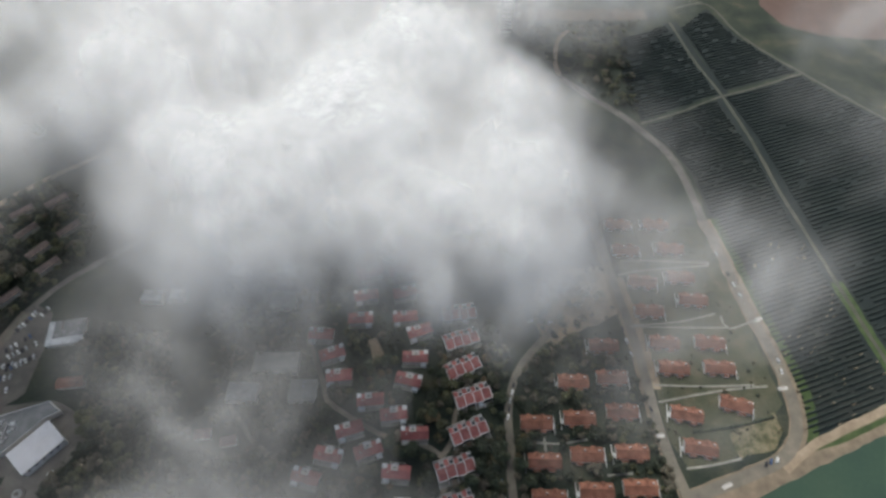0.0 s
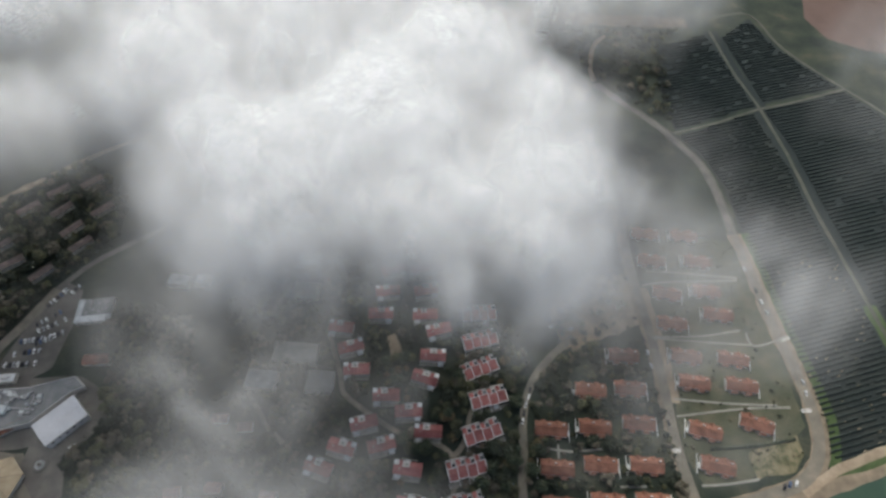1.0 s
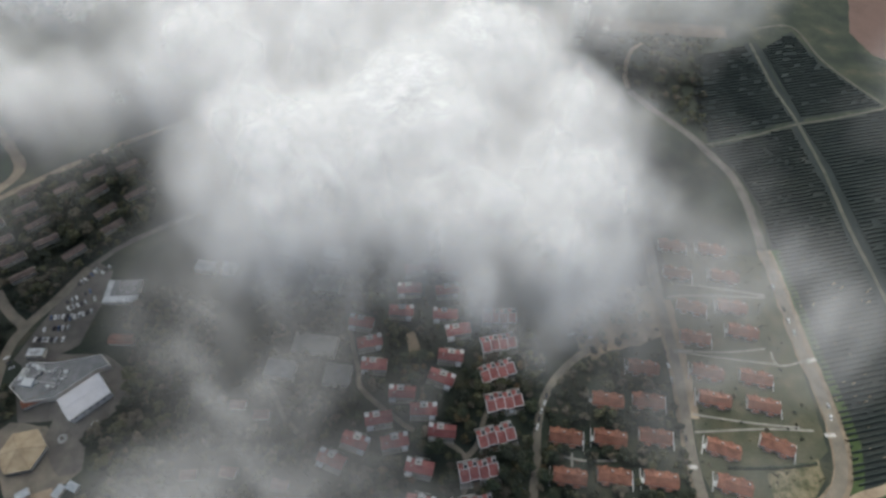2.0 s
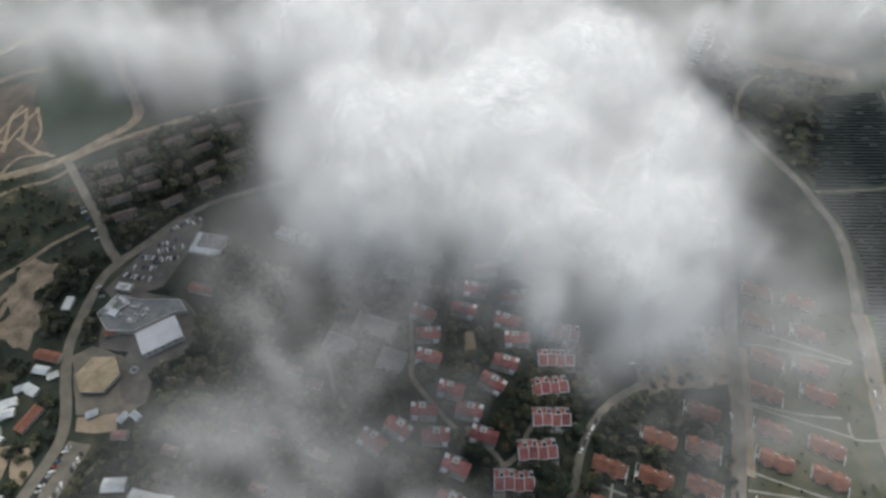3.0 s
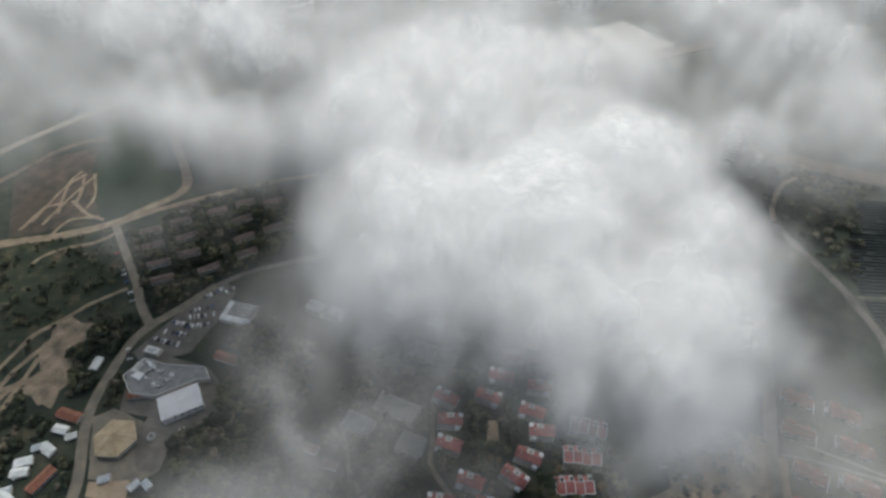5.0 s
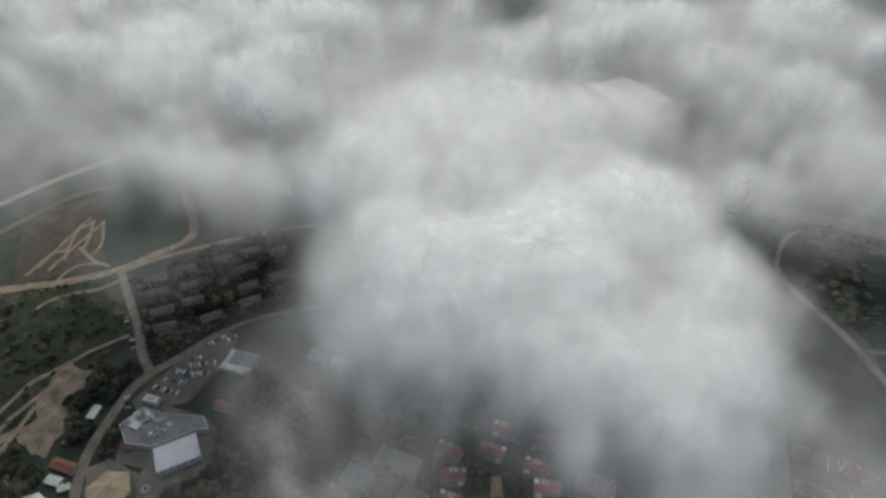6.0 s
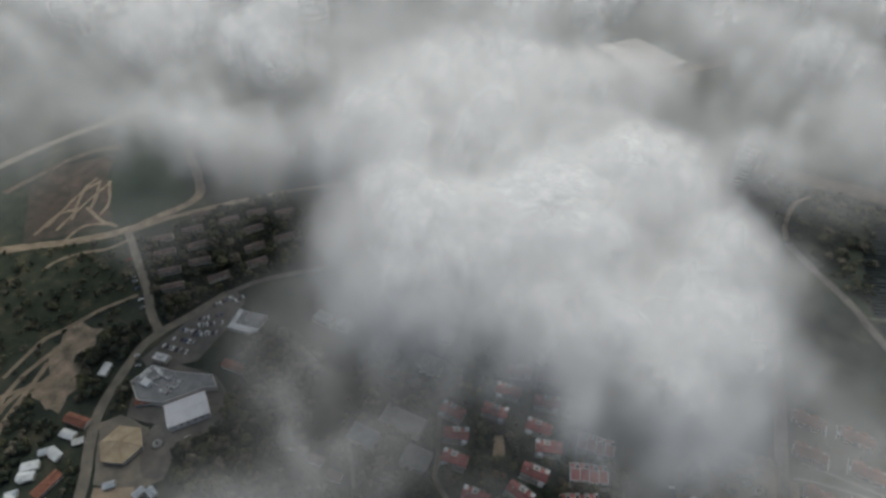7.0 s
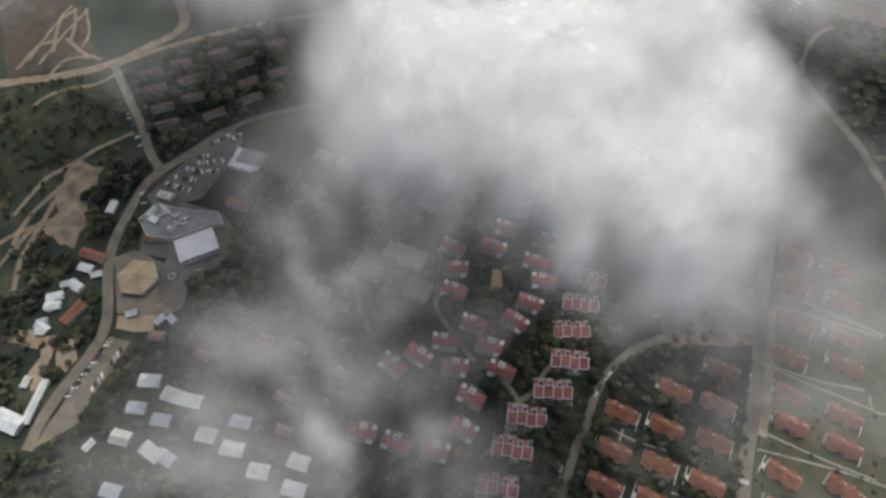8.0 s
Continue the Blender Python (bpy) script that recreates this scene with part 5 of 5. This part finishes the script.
def crown_points(rnd, clumps, flakes):
    """Vertices and triangles of a crown about 1 m in radius: rough clumps round the limbs and loose leaf sprays."""
    V, T = [], []
    base = bmesh.new()
    bmesh.ops.create_icosphere(base, subdivisions=1, radius=1.0)
    bv, bf = [v.co.copy() for v in base.verts], [[v.index for v in f.verts] for f in base.faces]
    base.free()
    for c in range(clumps):
        a, q = rnd.uniform(0, 6.283), 0.62 * math.sqrt(rnd.random())
        h = 1.0 + (0.55 * (1 - q) - 0.15) * rnd.uniform(0.5, 1.3)
        o, s = Vector((q * math.cos(a), q * math.sin(a), h)), rnd.uniform(0.3, 0.52)
        n0 = len(V)
        for v in bv:
            V.append(o + v * s * rnd.uniform(0.65, 1.3) * Vector((1, 1, 0.8)).length / 1.62)
        T += [[n0 + i for i in f] for f in bf]
    for c in range(flakes):
        a, e = rnd.uniform(0, 6.283), rnd.uniform(-0.3, 1.3)
        o = Vector((math.cos(a) * math.cos(e), math.sin(a) * math.cos(e), 0.95 + 0.75 * math.sin(e))) * rnd.uniform(0.8, 1.08)
        n0 = len(V)
        for k in range(3):
            V.append(o + Vector((rnd.uniform(-1, 1), rnd.uniform(-1, 1), rnd.uniform(-0.6, 0.6))) * 0.17)
        T.append([n0, n0 + 1, n0 + 2])
    return V, T


def tree(seed, leaf, radius):
    rnd = random.Random(seed)
    t = new("tree")
    V, T = crown_points(rnd, 11, 170)
    me = bpy.data.meshes.new("crown")
    me.from_pydata([v * radius for v in V], [], T)
    me.materials.append(leaf)
    crown = new("crown", me)
    crown.parent = t
    bm = bmesh.new()
    bmesh.ops.create_cone(bm, cap_ends=True, segments=8, radius1=0.09 * radius, radius2=0.04 * radius, depth=radius, matrix=pose(0, 0, radius * 0.5))
    for k in range(4):
        m = pose(0, 0, radius * 0.75, 0, 0, k * 90 + rnd.uniform(0, 50)) @ pose(0, 0, 0, 0, 42, 0) @ pose(0, 0, radius * 0.32)
        bmesh.ops.create_cone(bm, cap_ends=False, segments=6, radius1=0.035 * radius, radius2=0.012 * radius, depth=radius * 0.64, matrix=m)
    part("trunk", bm, M_BARK, t)
    return t


TREES = scatter()
TREES.sort(key=lambda q: math.hypot(q[0] + 10, q[1] - 130))
KINDS = [(M_LEAF, "dark green leafy tree"), (M_LEAF, "dark green leafy tree"), (M_OLIVE, "olive green leafy tree"), (M_AUTUMN, "rusty brown autumn tree"), (M_BARE, "grey nearly bare tree")]
PROTOS = [(tree(20 + i, KINDS[i % 5][0], r), KINDS[i % 5][1], r) for i, r in enumerate((5.2, 4.4, 4.2, 3.8, 4.2, 3.0, 2.7, 2.6, 2.5, 2.7))]


def pick(q):
    kind = 0 if q[3] < 0.28 else 1 if q[3] < 0.52 else 2 if q[3] < 0.78 else 3 if q[3] < 0.84 else 4
    return kind + (0 if q[2] > 3.4 else 5)


seen = set()
for q in TREES[:290]:
    k = pick(q)
    proto, label, r = PROTOS[k]
    m = pose(q[0], q[1], 0, 0, 0, q[4])
    if k in seen:
        ob = copy_thing(proto, m)
    else:
        ob = proto
        ob.matrix_world = m
        seen.add(k)
    tagged(ob, label + " in a village garden", "tree", "garden trees")
for k in range(10):
    if k not in seen:
        q = TREES[290 + k]
        PROTOS[k][0].matrix_world = pose(q[0], q[1], 0, 0, 0, q[4])
        tagged(PROTOS[k][0], PROTOS[k][1] + " in a village garden", "tree", "garden trees")


def far_trees(name, rows, material, label):
    rnd = random.Random(len(rows))
    shapes = [crown_points(rnd, 5, 36) for _ in range(6)]
    arrays = [(np.array(v), np.array(f)) for v, f in shapes]
    V, T, n = [], [], 0
    for x, y, r, s, a in rows:
        v, f = arrays[int(s * 997) % 6]
        c, d = math.cos(a), math.sin(a)
        w = v * r
        V.append(np.c_[w[:, 0] * c - w[:, 1] * d + x, w[:, 0] * d + w[:, 1] * c + y, w[:, 2] * 1.05 - 0.3 * r])
        T.append(f + n)
        n += len(v)
    me = bpy.data.meshes.new(name)
    me.from_pydata(np.concatenate(V).tolist(), [], np.concatenate(T).tolist())
    me.materials.append(material)
    tagged(new(name, me), label, "trees", kind="stuff")


rest = TREES[300:]
far_trees("dark_wood", [q for q in rest if q[3] < 0.55], M_LEAF, "dark green trees filling the village woods")
far_trees("olive_wood", [q for q in rest if 0.55 <= q[3] < 0.82], M_OLIVE, "olive green trees among the houses")
far_trees("bare_wood", [q for q in rest if q[3] >= 0.82], M_BARE, "grey-brown bare trees among the houses")


# ---- vineyards ----
def vineyard(name, poly, turn, spacing, label, step=2.4):
    """Hedge-like rows clipped to the field; each row is a lumpy strip with gaps."""
    rnd = random.Random(int(spacing * 100) + len(poly))
    ca, sa = math.cos(radians(turn)), math.sin(radians(turn))
    loc = [(x * ca + y * sa, -x * sa + y * ca) for x, y in poly]
    V, T = [], []
    v = min(q[1] for q in loc) + spacing
    top = max(q[1] for q in loc)
    while v < top:
        cuts = sorted((x0 + (v - y0) / (y1 - y0) * (x1 - x0)) for (x0, y0), (x1, y1) in zip(loc, loc[1:] + loc[:1]) if (y0 > v) != (y1 > v))
        for a, b in zip(cuts[::2], cuts[1::2]):
            n = int((b - a) / step)
            prev = None
            for i in range(n + 1):
                u = a + 1.5 + i * step
                if u > b - 1.5 or rnd.random() < 0.03:
                    prev = None
                    continue
                h, w, o = rnd.uniform(1.2, 1.9), rnd.uniform(0.55, 0.95), rnd.uniform(-0.15, 0.15)
                n0 = len(V)
                for dv, z in ((-w, 0.0), (-w * 0.8, h * 0.8), (o, h), (w * 0.8, h * 0.75), (w, 0.0)):
                    p, q = u + rnd.uniform(-0.3, 0.3), v + dv + o
                    V.append((p * ca - q * sa, p * sa + q * ca, z))
                if prev is not None:
                    for k in range(4):
                        T.append((prev + k, n0 + k, n0 + k + 1, prev + k + 1))
                prev = n0
        v += spacing
    me = bpy.data.meshes.new(name)
    me.from_pydata(V, [], T)
    me.materials.append(M_VINE)
    tagged(new(name, me), label, "vineyard", kind="stuff")


bare_spots(VINE_MID)
vineyard("vine_rows", VINE_MID, 19, 3.9, "dark rows of trellised vines on dark soil")
vineyard("vine_rows", VINE_EAST, 19, 4.2, "dark rows of trellised vines on dark soil", 4.0)
vineyard("vine_rows", VINE_NORTH, 19, 4.2, "dark rows of trellised vines on dark soil", 4.0)
vineyard("vine_rows", VINE_TOP, 19, 4.2, "dark rows of trellised vines on dark soil", 4.0)


# ---- clouds: banks of drifting vapour, as billowing layers whose thickness varies ----
def lattice(ix, iy, iz):
    h = (ix.astype(np.int64) * 374761393 + iy.astype(np.int64) * 668265263 + iz.astype(np.int64) * 2147483647) & 0xFFFFFFFF
    h = ((h ^ (h >> 13)) * 1274126177) & 0xFFFFFFFF
    return ((h ^ (h >> 16)) & 0xFFFF) / 65535.0


def smooth_noise(x, y, z):
    ix, iy, iz = np.floor(x), np.floor(y), np.floor(z)
    fx, fy, fz = x - ix, y - iy, z - iz
    fx, fy, fz = (f * f * f * (f * (f * 6 - 15) + 10) for f in (fx, fy, fz))
    out = 0
    for a in (0, 1):
        for b in (0, 1):
            for c in (0, 1):
                out = out + lattice(ix + a, iy + b, iz + c) * (fx if a else 1 - fx) * (fy if b else 1 - fy) * (fz if c else 1 - fz)
    return out


def fbm(x, y, z, size, octaves):
    total, amp, norm = 0, 1.0, 0.0
    for k in range(octaves):
        total = total + amp * smooth_noise(x / size + 17.3 * k, y / size - 9.1 * k, z / size + 3.7 * k)
        norm += amp
        amp *= 0.6
        size *= 0.5
    return total / norm


def bank(blobs, x, y):
    """Optical thickness of a bank of vapour over each place."""
    s = np.zeros_like(x)
    for bx, by, r, w in blobs:
        s += w * np.exp(-((x - bx) ** 2 + (y - by) ** 2) / (r * r))
    return s


CLOUDS = [("main_cloud", CLOUD_MAIN, "thick white cloud drifting low over the village"),
          ("veil_cloud", CLOUD_VEIL, "thin grey cloud veil over the gardens"),
          ("east_cloud", CLOUD_EAST, "thin grey cloud veil over new houses and vines"),
          ("deck_cloud", CLOUD_DECK, "broken white cloud deck over the western fields"),
          ("deck_cloud", CLOUD_NORTH, "broken white cloud deck towards the horizon")]
BASE_Z, DEPTH, LAYERS = 222.0, 34.0, 17
# billows: rounded heads that swell out of the main cloud (x, y, radius, height)
BILLOWS = [(-58, 170, 84, 17), (4, 148, 62, 14), (-110, 212, 70, 13), (-14, 240, 84, 13)]


def cover(x, y):
    """How thick the cloud is over each place, which bank it belongs to, and how much of it is broken deck."""
    fields = np.array([bank(b, x, y) for _, b, _ in CLOUDS])
    total = fields.sum(axis=0)
    return np.maximum(0, total - 0.01), fields.argmax(axis=0), np.clip(1.6 * (fields[3] + fields[4]) / (total + 1e-9) - 0.6, 0, 1)


def vapour(x, y, z, whole, broken=0.0):
    """How the density of the vapour varies about its mean: closed heads, torn wisps between, most of all in a broken deck."""
    wx = x + 34 * (fbm(x, y, z * 0.3 + 400, 70, 3) - 0.5)
    wy = y + 34 * (fbm(x, y, z * 0.3 + 900, 70, 3) - 0.5)
    n = np.clip((fbm(wx, wy, z * 0.3, 36, 4) - 0.5) * 2.4, -0.5, 0.5)
    amp = (4.3 + 0.6 * broken) / (1 + (0.62 - 0.2 * broken) * whole)
    return np.exp(amp * n - 0.03 * amp * amp)


def heave(x, y):
    """How far the layers swell upwards in the billows."""
    h = 12 * (fbm(x, y, 0 * x + 55, 90, 2) - 0.5)
    wx, wy = x + 22 * (fbm(x, y, 0 * x + 300, 55, 2) - 0.5), y + 22 * (fbm(x, y, 0 * x + 700, 55, 2) - 0.5)
    for bx, by, r, top in BILLOWS:
        q = np.maximum(0, 1 - ((wx - bx) ** 2 + (wy - by) ** 2) / (r * r))
        h = np.maximum(h, h * 0.4 + top * q * (2 - q) - 3)
    return h


def clouds():
    """Each bank is a stack of thin, heaving layers of vapour; only where there is vapour is there a layer."""
    parts = {c: ([], [], [], 0) for c in range(len(CLOUDS))}
    for step, near in ((3.2, True), (7.0, False)):
        gx = np.arange(-300, 190, step) if near else np.arange(-640, 360, step)
        gy = np.arange(-70, 420, step) if near else np.arange(-70, 760, step)
        x, y = (g.ravel() for g in np.meshgrid(gx, gy, indexing="ij"))
        whole, owner, broken = cover(x, y)
        lift = heave(x, y)
        ny = len(gy)
        i = (np.arange(len(gx) - 1)[:, None] * ny + np.arange(ny - 1)).ravel()
        quads = np.stack([i, i + ny, i + ny + 1, i + 1], 1)
        if not near:
            quads = quads[~((x[i] > -304) & (x[i] < 184) & (y[i] < 414))]
        quads = quads[whole[quads].max(axis=1) > 0.02]
        for k in range(LAYERS):
            level = 2 * (k + 0.5) / LAYERS - 1
            wave = 1.6 * (fbm(x, y, 0 * x + 90 * k, 60, 2) - 0.5)
            z = BASE_Z + DEPTH * (level + 1) / 2 + lift + wave
            tau = whole * vapour(x, y, z, whole, broken) * 1.25 * (1 - 0.6 * level * level) / LAYERS
            alpha = 1 - np.exp(-np.minimum(tau, 0.6))
            live = quads[alpha[quads].max(axis=1) > 0.003]
            p = np.stack([x, y, z], 1)
            for c in parts:
                q = live[owner[live[:, 0]] == c]
                if len(q):
                    ids, back = np.unique(q, return_inverse=True)
                    V, F, A, n = parts[c]
                    V.append(p[ids])
                    F.append(back.reshape(-1, 4) + n)
                    A.append(alpha[ids])
                    parts[c] = (V, F, A, n + len(ids))
    for c, (name, _, label) in enumerate(CLOUDS):
        V, F, A, n = parts[c]
        me = bpy.data.meshes.new(name)
        F = np.concatenate(F)
        me.from_pydata(np.concatenate(V).tolist(), [], F.tolist())
        att = me.attributes.new("thickness", "FLOAT", "POINT")
        att.data.foreach_set("value", np.concatenate(A).astype(np.float32))
        me.polygons.foreach_set("use_smooth", np.ones(len(F), bool))
        me.materials.append(M_CLOUD)
        tagged(new(name, me), label, "cloud", kind="stuff")


clouds()
